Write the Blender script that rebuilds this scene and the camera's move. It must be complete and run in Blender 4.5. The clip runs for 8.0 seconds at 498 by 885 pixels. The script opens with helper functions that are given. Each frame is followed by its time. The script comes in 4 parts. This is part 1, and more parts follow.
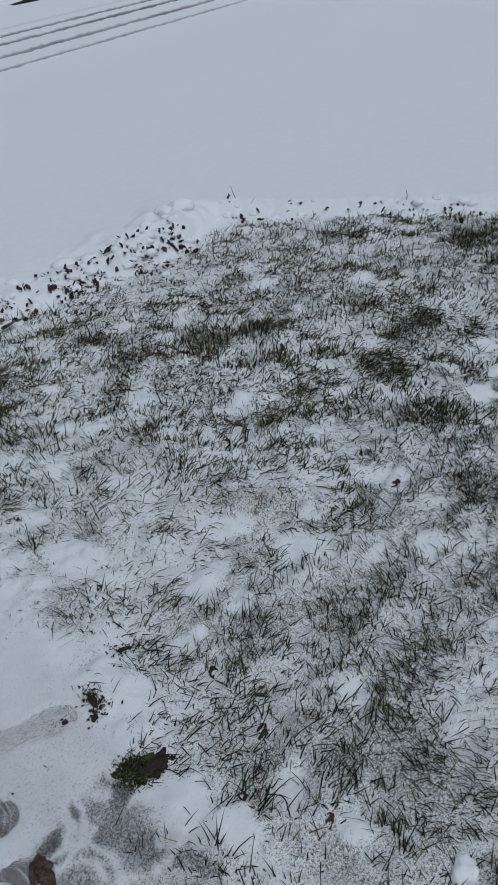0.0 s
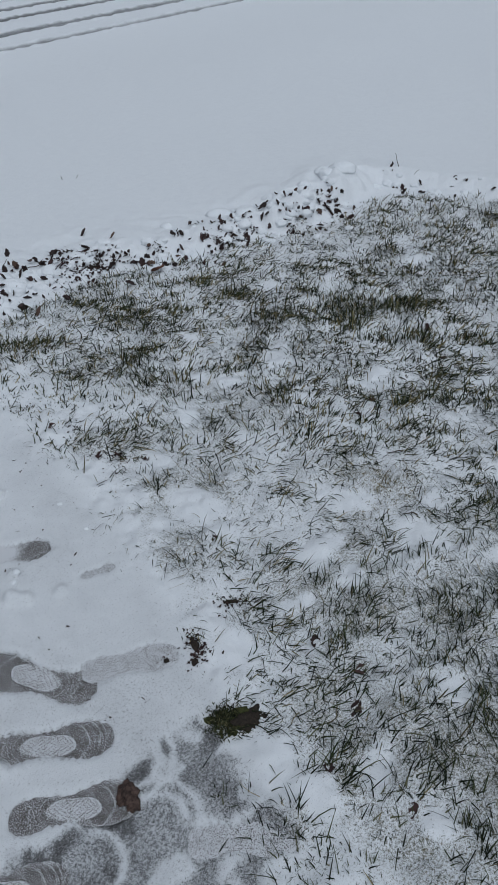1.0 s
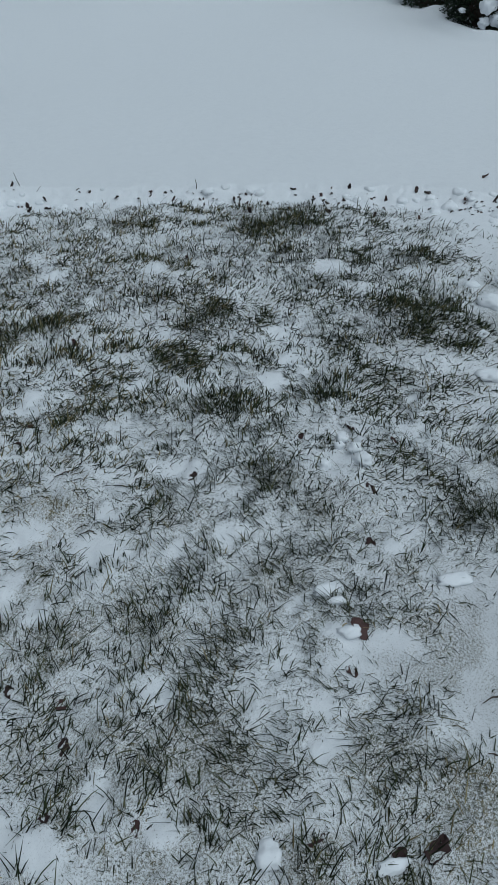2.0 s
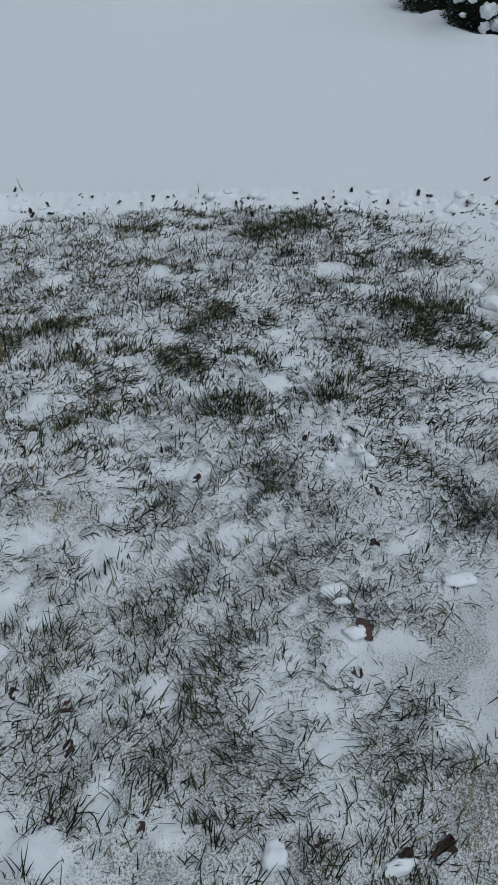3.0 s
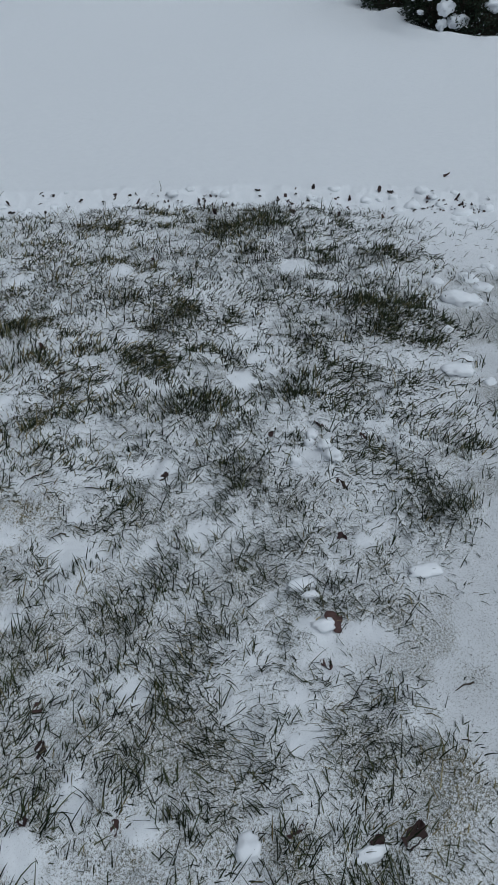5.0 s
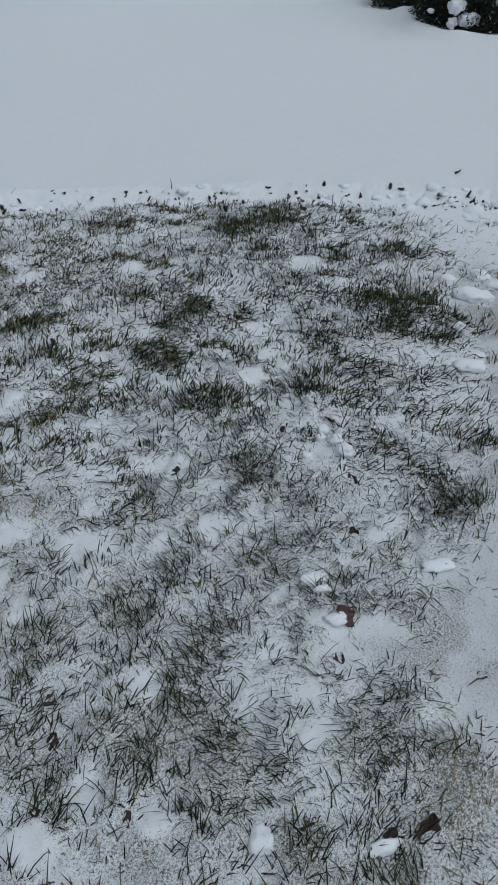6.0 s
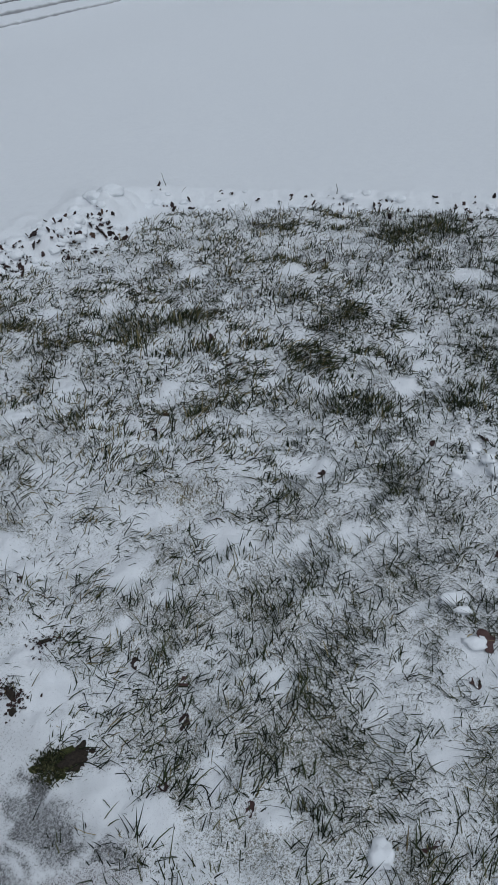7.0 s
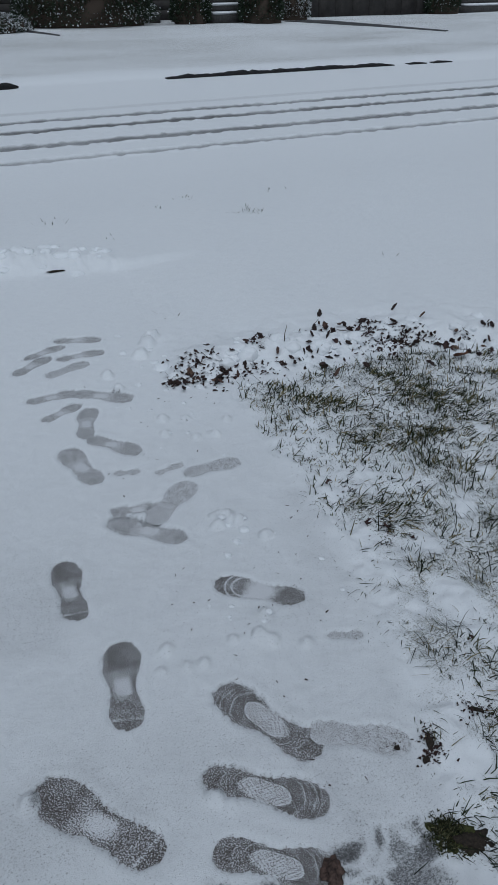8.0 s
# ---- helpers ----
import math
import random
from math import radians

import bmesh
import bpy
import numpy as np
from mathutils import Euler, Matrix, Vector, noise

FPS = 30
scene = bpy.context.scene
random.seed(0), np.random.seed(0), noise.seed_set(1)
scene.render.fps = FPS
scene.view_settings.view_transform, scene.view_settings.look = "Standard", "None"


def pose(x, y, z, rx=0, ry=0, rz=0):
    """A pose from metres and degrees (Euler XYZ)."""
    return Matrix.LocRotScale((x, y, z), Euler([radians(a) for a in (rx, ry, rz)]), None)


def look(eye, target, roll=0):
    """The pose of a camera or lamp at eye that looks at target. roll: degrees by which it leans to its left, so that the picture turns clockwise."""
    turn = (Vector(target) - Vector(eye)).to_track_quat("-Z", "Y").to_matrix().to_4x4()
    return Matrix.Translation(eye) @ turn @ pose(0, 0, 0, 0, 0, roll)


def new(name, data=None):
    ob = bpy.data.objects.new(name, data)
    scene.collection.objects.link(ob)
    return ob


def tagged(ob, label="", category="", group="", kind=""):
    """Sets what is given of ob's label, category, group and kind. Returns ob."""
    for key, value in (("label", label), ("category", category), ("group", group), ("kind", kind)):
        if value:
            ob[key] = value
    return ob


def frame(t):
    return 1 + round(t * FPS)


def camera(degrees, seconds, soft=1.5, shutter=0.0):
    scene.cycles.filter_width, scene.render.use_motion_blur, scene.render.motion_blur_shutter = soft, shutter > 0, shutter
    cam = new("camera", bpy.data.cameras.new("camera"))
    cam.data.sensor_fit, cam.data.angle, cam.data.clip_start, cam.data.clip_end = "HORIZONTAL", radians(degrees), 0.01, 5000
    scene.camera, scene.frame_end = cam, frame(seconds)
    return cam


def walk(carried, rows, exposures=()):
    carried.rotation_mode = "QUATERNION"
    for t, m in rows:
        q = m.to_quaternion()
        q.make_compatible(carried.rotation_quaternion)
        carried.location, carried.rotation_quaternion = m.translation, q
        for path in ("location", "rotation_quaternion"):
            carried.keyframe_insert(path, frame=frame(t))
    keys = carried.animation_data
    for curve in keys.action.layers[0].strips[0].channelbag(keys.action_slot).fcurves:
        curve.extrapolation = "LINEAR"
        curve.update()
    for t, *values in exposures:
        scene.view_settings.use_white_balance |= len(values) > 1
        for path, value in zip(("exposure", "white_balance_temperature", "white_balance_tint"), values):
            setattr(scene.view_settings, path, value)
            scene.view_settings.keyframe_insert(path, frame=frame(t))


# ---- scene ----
cam = camera(35.4, 8.0, soft=1.5)
PATH = [
    (0, (0.623, 0.72, 1.334), (1.986, 1.643, 0.197), -6.6),
    (0.2, (0.601, 0.743, 1.339), (1.801, 1.868, 0.201), -6.9),
    (0.5, (0.569, 0.801, 1.311), (1.532, 2.143, 0.183), -4.0),
    (0.8, (0.577, 0.793, 1.32), (1.553, 2.104, 0.167), -4.4),
    (1, (0.599, 0.769, 1.337), (1.751, 1.891, 0.148), -3.5),
    (1.2, (0.638, 0.739, 1.326), (2.008, 1.556, 0.12), -0.9),
    (1.5, (0.674, 0.685, 1.337), (2.19, 1.179, 0.13), 1.3),
    (1.7, (0.68, 0.668, 1.323), (2.217, 1.136, 0.131), 0.5),
    (2, (0.682, 0.672, 1.335), (2.212, 1.17, 0.146), -1.0),
    (3.5, (0.67, 0.672, 1.326), (2.207, 1.185, 0.154), -1.6),
    (4, (0.667, 0.67, 1.328), (2.196, 1.211, 0.157), -2.1),
    (4.5, (0.669, 0.656, 1.32), (2.221, 1.117, 0.146), -1.4),
    (4.7, (0.669, 0.659, 1.334), (2.223, 1.088, 0.15), -0.9),
    (6, (0.659, 0.671, 1.318), (2.209, 1.121, 0.135), -1.2),
    (6.5, (0.644, 0.691, 1.32), (2.146, 1.29, 0.143), -2.5),
    (6.8, (0.631, 0.72, 1.327), (2.087, 1.433, 0.156), -2.4),
    (7, (0.632, 0.712, 1.325), (2.067, 1.475, 0.16), -2.5),
    (7.2, (0.618, 0.723, 1.34), (1.96, 1.691, 0.217), -3.4),
    (7.5, (0.569, 0.791, 1.323), (1.637, 2.111, 0.267), -0.4),
    (7.6, (0.562, 0.792, 1.343), (1.527, 2.194, 0.293), -0.6),
    (7.8, (0.534, 0.808, 1.332), (1.33, 2.332, 0.311), -1.2),
    (8, (0.512, 0.82, 1.332), (1.236, 2.387, 0.323), -0.9),
]
walk(cam, [(t, look(eye, target, roll)) for t, eye, target, roll in PATH],
     exposures=[(0.0, -0.41, 5900, 6), (1.0, -0.4, 5900, 6), (1.5, -0.42, 5700, -2), (2.2, -0.42, 5750, 0), (3.5, -0.42, 5850, 4), (4.5, -0.42, 5850, 4), (7.0, -0.4, 5900, 6), (7.5, -0.4, 5900, 7), (8.0, -0.57, 5750, 5)])

# ---- world and light: a dull overcast winter day ----
world = bpy.data.worlds.new("overcast_sky")
scene.world = world
world.use_nodes = True
wn, wl = world.node_tree.nodes, world.node_tree.links
sky = wn.new("ShaderNodeTexSky")
sky.sky_type = "NISHITA"
sky.sun_disc = False
sky.sun_elevation, sky.sun_rotation = radians(66), radians(200)
sky.air_density, sky.dust_density = 1.0, 4.0
grey = wn.new("ShaderNodeHueSaturation")
grey.inputs["Saturation"].default_value = 0.35
wl.new(sky.outputs[0], grey.inputs["Color"])
wl.new(grey.outputs[0], wn["Background"].inputs["Color"])
wn["Background"].inputs["Strength"].default_value = 0.07
sun = new("sun", bpy.data.lights.new("sun", "SUN"))
sun.data.energy, sun.data.angle, sun.data.color = 1.4, radians(100), (0.97, 0.985, 1.0)
sun.matrix_world = look((0, 0, 20), (3.0, 8.3, 0))

rng = np.random.default_rng(7)


# ---- materials ----
def material(name, rough=0.8, colour=(0.5, 0.5, 0.5)):
    m = bpy.data.materials.new(name)
    m.use_nodes = True
    b = m.node_tree.nodes["Principled BSDF"]
    b.inputs["Roughness"].default_value = rough
    b.inputs["Base Color"].default_value = (*colour, 1)
    b.inputs["Specular IOR Level"].default_value = 0.25
    return m, m.node_tree.nodes, m.node_tree.links, b


def noise_node(n, l, scale, detail=4.0, rough=0.6, space="Object"):
    c = n.new("ShaderNodeTexCoord")
    t = n.new("ShaderNodeTexNoise")
    t.inputs["Scale"].default_value, t.inputs["Detail"].default_value = scale, detail
    t.inputs["Roughness"].default_value = rough
    l.new(c.outputs[space], t.inputs["Vector"])
    return t.outputs["Fac"]


def ramp(n, l, source, stops):
    r = n.new("ShaderNodeValToRGB")
    while len(r.color_ramp.elements) < len(stops):
        r.color_ramp.elements.new(0.5)
    for e, (p, c) in zip(r.color_ramp.elements, stops):
        e.position, e.color = p, (*c, 1) if len(c) == 3 else c
    l.new(source, r.inputs[0])
    return r.outputs[0]


def maths(n, l, op, a, b, clamp=False):
    x = n.new("ShaderNodeMath")
    x.operation, x.use_clamp = op, clamp
    for k, v in enumerate((a, b)):
        if isinstance(v, (int, float)):
            x.inputs[k].default_value = v
        else:
            l.new(v, x.inputs[k])
    return x.outputs[0]


def mix(n, l, fac, a, b):
    x = n.new("ShaderNodeMix")
    x.data_type = "RGBA"
    l.new(fac, x.inputs["Factor"])
    for k, v in (("A", a), ("B", b)):
        sock = [s for s in x.inputs if s.name == k and s.type == "RGBA"][0]
        if isinstance(v, tuple):
            sock.default_value = (*v, 1)
        else:
            l.new(v, sock)
    return [s for s in x.outputs if s.type == "RGBA"][0]


def attribute(n, name):
    a = n.new("ShaderNodeAttribute")
    a.attribute_name = name
    return a.outputs["Fac"]


def bump(n, l, b, height, strength, distance):
    x = n.new("ShaderNodeBump")
    x.inputs["Strength"].default_value, x.inputs["Distance"].default_value = strength, distance
    l.new(height, x.inputs["Height"])
    l.new(x.outputs[0], b.inputs["Normal"])


def step_between(n, l, value, lo, hi):
    """A smooth step from 0 at lo to 1 at hi; lo may lie above hi."""
    if lo > hi:
        return maths(n, l, "SUBTRACT", 1.0, step_between(n, l, value, hi, lo))
    r = n.new("ShaderNodeMapRange")
    r.interpolation_type = "SMOOTHSTEP"
    r.inputs["From Min"].default_value, r.inputs["From Max"].default_value = lo, hi
    l.new(value, r.inputs["Value"])
    return r.outputs[0]


SNOW = (0.83, 0.85, 0.88)


def ground_material():
    """Snow; where it lies thin the thatch of the lawn, the soil or the wet concrete of the path show through."""
    m, n, l, b = material("thin_snow", 0.65)
    grain = noise_node(n, l, 520, 3, 0.7)
    lumps = noise_node(n, l, 26, 5, 0.65)
    fresh = ramp(n, l, lumps, [(0.3, (0.79, 0.81, 0.845)), (0.7, SNOW)])
    fresh = mix(n, l, step_between(n, l, grain, 0.44, 0.3), fresh, (0.62, 0.64, 0.675))
    sodden = maths(n, l, "MULTIPLY", attribute(n, "slush"), maths(n, l, "MULTIPLY", noise_node(n, l, 9, 5, 0.65), 2.5), True)
    fresh = mix(n, l, sodden, fresh, (0.45, 0.46, 0.48))
    # thatch
    fleck = maths(n, l, "ADD", maths(n, l, "MULTIPLY", grain, 0.6), maths(n, l, "MULTIPLY", noise_node(n, l, 210, 4, 0.75), 0.6))
    bare = maths(n, l, "ADD", fleck, maths(n, l, "MULTIPLY", attribute(n, "thatch"), 0.27))
    thatch_colour = ramp(n, l, noise_node(n, l, 60, 5, 0.7), [(0.3, (0.035, 0.038, 0.022)), (0.55, (0.11, 0.1, 0.056)), (0.75, (0.26, 0.215, 0.13))])
    c = mix(n, l, step_between(n, l, bare, 0.69, 0.9), fresh, thatch_colour)
    # wet concrete and slush
    conc = ramp(n, l, noise_node(n, l, 240, 4, 0.7), [(0.35, (0.05, 0.049, 0.052)), (0.6, (0.15, 0.15, 0.155)), (0.75, (0.285, 0.285, 0.29))])
    wet = maths(n, l, "ADD", fleck, maths(n, l, "MULTIPLY", attribute(n, "slush"), 0.34))
    c = mix(n, l, step_between(n, l, wet, 0.73, 0.9), c, conc)
    l.new(c, b.inputs["Base Color"])
    bump(n, l, b, maths(n, l, "ADD", grain, maths(n, l, "MULTIPLY", lumps, 2.0)), 0.5, 0.006)
    return m


def plain_snow():
    m, n, l, b = material("packed_snow", 0.7)
    lumps = noise_node(n, l, 40, 5, 0.65)
    l.new(ramp(n, l, lumps, [(0.3, (0.78, 0.8, 0.835)), (0.7, (0.83, 0.85, 0.88))]), b.inputs["Base Color"])
    bump(n, l, b, lumps, 0.4, 0.006)
    return m


def clod_snow():
    m, n, l, b = material("loose_snow", 0.75)
    lumps = noise_node(n, l, 5, 5, 0.7)
    l.new(ramp(n, l, lumps, [(0.3, (0.74, 0.765, 0.8)), (0.7, (0.83, 0.85, 0.88))]), b.inputs["Base Color"])
    bump(n, l, b, lumps, 0.5, 0.004)
    return m


def print_material():
    """The floor of a boot print: wet concrete under a film of pressed snow."""
    m, n, l, b = material("pressed_snow_on_concrete", 0.55)
    grain = noise_node(n, l, 100, 2, 0.8)
    broad = noise_node(n, l, 12, 4, 0.6)
    conc = ramp(n, l, noise_node(n, l, 140, 4, 0.8), [(0.38, (0.018, 0.015, 0.014)), (0.54, (0.075, 0.062, 0.056)), (0.7, (0.4, 0.375, 0.36))])
    v = maths(n, l, "ADD", maths(n, l, "ADD", maths(n, l, "MULTIPLY", grain, 0.7), maths(n, l, "MULTIPLY", broad, 0.14)), maths(n, l, "MULTIPLY", attribute(n, "worn"), 0.24))
    l.new(mix(n, l, step_between(n, l, v, 0.56, 0.65), (0.68, 0.69, 0.72), conc), b.inputs["Base Color"])
    bump(n, l, b, grain, 0.5, 0.01)
    return m


def grass_material():
    m, n, l, b = material("wet_winter_grass", 0.6)
    b.inputs["Specular IOR Level"].default_value = 0.12
    g = n.new("ShaderNodeNewGeometry")
    green = ramp(n, l, g.outputs["Random Per Island"], [(0.0, (0.005, 0.007, 0.004)), (0.45, (0.012, 0.018, 0.008)), (0.8, (0.036, 0.047, 0.019)), (1.0, (0.12, 0.12, 0.07))])
    straw = ramp(n, l, g.outputs["Random Per Island"], [(0.0, (0.11, 0.085, 0.04)), (1.0, (0.36, 0.3, 0.16))])
    l.new(mix(n, l, attribute(n, "straw"), green, straw), b.inputs["Base Color"])
    return m


def leaf_material(name, stops):
    m, n, l, b = material(name, 0.55)
    o = n.new("ShaderNodeObjectInfo")
    base = ramp(n, l, o.outputs["Random"], stops)
    veins = noise_node(n, l, 140, 4, 0.7)
    l.new(mix(n, l, step_between(n, l, veins, 0.35, 0.7), (0.045, 0.028, 0.026), base), b.inputs["Base Color"])
    bump(n, l, b, veins, 0.5, 0.002)
    return m


def foliage_material(name, snowy):
    m, n, l, b = material(name, 0.55)
    g = n.new("ShaderNodeNewGeometry")
    l.new(ramp(n, l, g.outputs["Random Per Island"], [(0.0, (0.008, 0.014, 0.009)), (0.6, (0.02, 0.036, 0.018)), (0.985 - snowy, (0.035, 0.055, 0.03)), (1.0 - snowy, (0.7, 0.72, 0.75))]), b.inputs["Base Color"])
    return m


def speckled(name, a, c, scale, rough=0.8, depth=0.004):
    m, n, l, b = material(name, rough)
    f = noise_node(n, l, scale, 6, 0.7)
    l.new(ramp(n, l, f, [(0.3, a), (0.7, c)]), b.inputs["Base Color"])
    bump(n, l, b, f, 0.5, depth)
    return m


M_GROUND, M_SNOW, M_CLOD, M_PRINT, M_GRASS = ground_material(), plain_snow(), clod_snow(), print_material(), grass_material()
M_LEAF = leaf_material("dead_leaf", [(0.0, (0.006, 0.005, 0.005)), (0.5, (0.018, 0.013, 0.013)), (0.8, (0.085, 0.042, 0.042)), (1.0, (0.26, 0.17, 0.12))])
M_RUST = leaf_material("rusty_leaf", [(0.0, (0.22, 0.085, 0.04)), (1.0, (0.26, 0.11, 0.05))])
M_WINE = leaf_material("wine_leaf", [(0.0, (0.018, 0.011, 0.012)), (0.5, (0.06, 0.028, 0.03)), (1.0, (0.15, 0.08, 0.075))])

M_LITTER = speckled("leaf_litter", (0.012, 0.008, 0.008), (0.06, 0.035, 0.032), 60)
M_BROWN = speckled("brown_leaf", (0.005, 0.004, 0.004), (0.13, 0.085, 0.07), 90)
M_SOIL = speckled("wet_soil", (0.005, 0.004, 0.004), (0.05, 0.038, 0.028), 260)
M_MOSS = speckled("moss", (0.01, 0.014, 0.005), (0.09, 0.095, 0.03), 260)
M_TWIG = speckled("twig_bark", (0.03, 0.022, 0.018), (0.08, 0.06, 0.045), 200)
M_KERB = speckled("wet_kerb", (0.006, 0.006, 0.007), (0.025, 0.025, 0.027), 30)
M_DRIVE = speckled("wet_asphalt", (0.035, 0.036, 0.04), (0.1, 0.1, 0.105), 6)
M_WALL = speckled("dark_siding", (0.028, 0.026, 0.026), (0.06, 0.055, 0.052), 4)
M_ROOF = speckled("roof_shingle", (0.05, 0.05, 0.055), (0.12, 0.12, 0.12), 8)
M_STONE = speckled("step_stone", (0.02, 0.02, 0.022), (0.08, 0.078, 0.075), 20)
M_SHRUB, M_HEDGE = foliage_material("evergreen_leaf", 0.03), foliage_material("snow_dusted_evergreen", 0.1)
M_DUSTED = foliage_material("snow_laden_twigs", 0.5)


# ---- fields that shape the ground ----
def lattice(i, j, seed):
    h = (i.astype(np.int64) * 374761393 + j.astype(np.int64) * 668265263 + seed * 974711) & 0xFFFFFFFF
    h = ((h ^ (h >> 13)) * 1274126177) & 0xFFFFFFFF
    return ((h ^ (h >> 16)) & 0xFFFFFF) / float(0xFFFFFF)


def value_noise(x, y, size, seed=0):
    x, y = np.asarray(x) / size, np.asarray(y) / size
    i, j = np.floor(x), np.floor(y)
    u, v = x - i, y - j
    u, v = u * u * (3 - 2 * u), v * v * (3 - 2 * v)
    a, b = lattice(i, j, seed), lattice(i + 1, j, seed)
    c, d = lattice(i, j + 1, seed), lattice(i + 1, j + 1, seed)
    return (a + (b - a) * u) * (1 - v) + (c + (d - c) * u) * v


def fractal(x, y, size, seed=0, octaves=3):
    return sum(value_noise(x, y, size / 2 ** k, seed + k) / 2 ** k for k in range(octaves)) / sum(1 / 2 ** k for k in range(octaves))


def smooth(lo, hi, v):
    t = np.clip((v - lo) / (hi - lo), 0, 1)
    return t * t * (3 - 2 * t)


def outside(x, y, poly):
    """Signed distance to a polygon, negative inside."""
    best, inside = np.full(np.shape(x), 1e9), np.zeros(np.shape(x), bool)
    for (x0, y0), (x1, y1) in zip(poly, poly[1:] + poly[:1]):
        dx, dy = x1 - x0, y1 - y0
        t = np.clip(((x - x0) * dx + (y - y0) * dy) / (dx * dx + dy * dy), 0, 1)
        best = np.minimum(best, (x - x0 - t * dx) ** 2 + (y - y0 - t * dy) ** 2)
        if dy:
            inside ^= ((y0 > y) != (y1 > y)) & (x < dx * (y - y0) / dy + x0)
    return np.sqrt(best) * np.where(inside, -1, 1)


# where the snow has been cleared or trodden thin: the lawn, the path, the strip beside the lawn
CLEARED = [(-4, -3), (-4, 4.9), (0.6, 5.1), (1.36, 4.97), (1.55, 4.9), (1.58, 4.5), (1.52, 3.9), (1.38, 3.44), (1.65, 3.44), (2.1, 3.35), (2.45, 3.32),
           (2.75, 3.1), (3.05, 3.0), (3.3, 2.88), (3.6, 2.9), (3.92, 2.97), (4.02, 2.66), (4.15, 2.25), (4.32, 1.66), (4.45, 1.0), (4.5, 0.5), (4.7, -3)]
LAWN = [(1.64, 3.28), (1.58, 2.85), (1.48, 2.45), (1.40, 2.21), (1.34, 1.99), (1.24, 1.71), (1.18, 1.56), (1.1, 1.45), (1.02, 1.25), (0.98, 0.9), (1.0, 0.35), (1.4, 0.36),
        (1.52, 0.46), (1.61, 0.56), (1.68, 0.64), (1.70, 0.73), (1.73, 0.79), (1.79, 0.75), (1.80, 0.69), (1.85, 0.62), (2.06, 0.59), (2.13, 0.54), (2.29, 0.48), (2.60, 0.49),
        (2.84, 0.53), (3.20, 0.58), (3.55, 0.70), (3.93, 0.78), (4.28, 0.84),
        (4.42, 1.0), (4.3, 1.66), (4.12, 2.25), (4.0, 2.66), (3.87, 2.9), (3.5, 2.84), (3.05, 2.95), (2.7, 3.06), (2.45, 3.24), (1.95, 3.32)]
# smooth patches of snow on the lawn: x, y, radius
PATCHES_A = [(1.12, 1.39, .046), (1.14, 1.28, .033), (1.17, 1.36, .069), (1.18, 1.22, .044), (1.24, 1.54, .061), (1.25, 1.77, .065), (1.28, 1.17, .028), (1.29, 1.03, .033),
          (1.32, 1.18, .034), (1.33, 1.54, .050), (1.33, 1.88, .055), (1.33, 1.19, .029), (1.34, 1.79, .054), (1.35, 1.66, .039), (1.44, 2.04, .044), (1.45, 2.13, .045),
          (1.49, 1.55, .032), (1.49, 1.96, .044), (1.50, 0.81, .028), (1.51, 2.10, .046), (1.52, 1.15, .033), (1.53, 0.79, .034), (1.53, 2.28, .048), (1.53, 1.53, .026),
          (1.54, 1.14, .036), (1.56, 1.32, .018), (1.56, 1.31, .022), (1.57, 1.83, .029), (1.59, 2.50, .043), (1.60, 1.96, .075)]
PATCHES_B = [(1.60, 0.81, .041), (1.65, 1.49, .033), (1.65, 1.61, .062), (1.66, 0.94, .036), (1.67, 2.21, .049), (1.67, 1.51, .027), (1.67, 2.17, .040), (1.70, 2.55, .045),
          (1.72, 1.60, .035), (1.77, 0.81, .044), (1.79, 0.75, .031), (1.79, 0.85, .025), (1.80, 0.69, .050), (1.83, 0.96, .026), (1.84, 1.74, .030), (1.86, 0.94, .023),
          (1.87, 1.67, .052), (1.88, 1.39, .028), (1.88, 1.46, .071), (1.88, 2.25, .052), (1.90, 1.63, .037), (1.91, 2.06, .033), (1.95, 1.27, .028), (1.99, 1.49, .044),
          (2.02, 1.17, .050), (2.03, 0.68, .027), (2.05, 1.13, .028), (2.05, 2.40, .037), (2.09, 1.71, .029), (2.09, 0.77, .035)]
PATCHES_C = [(2.10, 2.30, .046), (2.15, 0.74, .032), (2.16, 2.06, .044), (2.20, 1.32, .038), (2.23, 2.62, .041), (2.24, 1.37, .063), (2.30, 2.29, .077), (2.33, 0.97, .031),
          (2.39, 1.93, .055), (2.41, 2.16, .038), (2.42, 0.97, .048), (2.45, 1.96, .037), (2.49, 0.93, .033), (2.57, 1.67, .046), (2.60, 1.67, .037), (2.72, 2.67, .046),
          (2.74, 1.79, .039), (2.76, 1.25, .064), (2.77, 0.82, .036), (2.82, 1.17, .037), (2.88, 1.24, .048), (2.92, 1.72, .061), (3.00, 0.57, .049), (3.06, 1.34, .041),
          (3.10, 2.06, .045), (3.27, 2.33, .061), (3.41, 1.96, .060), (3.63, 1.28, .084), (3.70, 0.96, .036)]
PATCHES = PATCHES_A + PATCHES_B + PATCHES_C
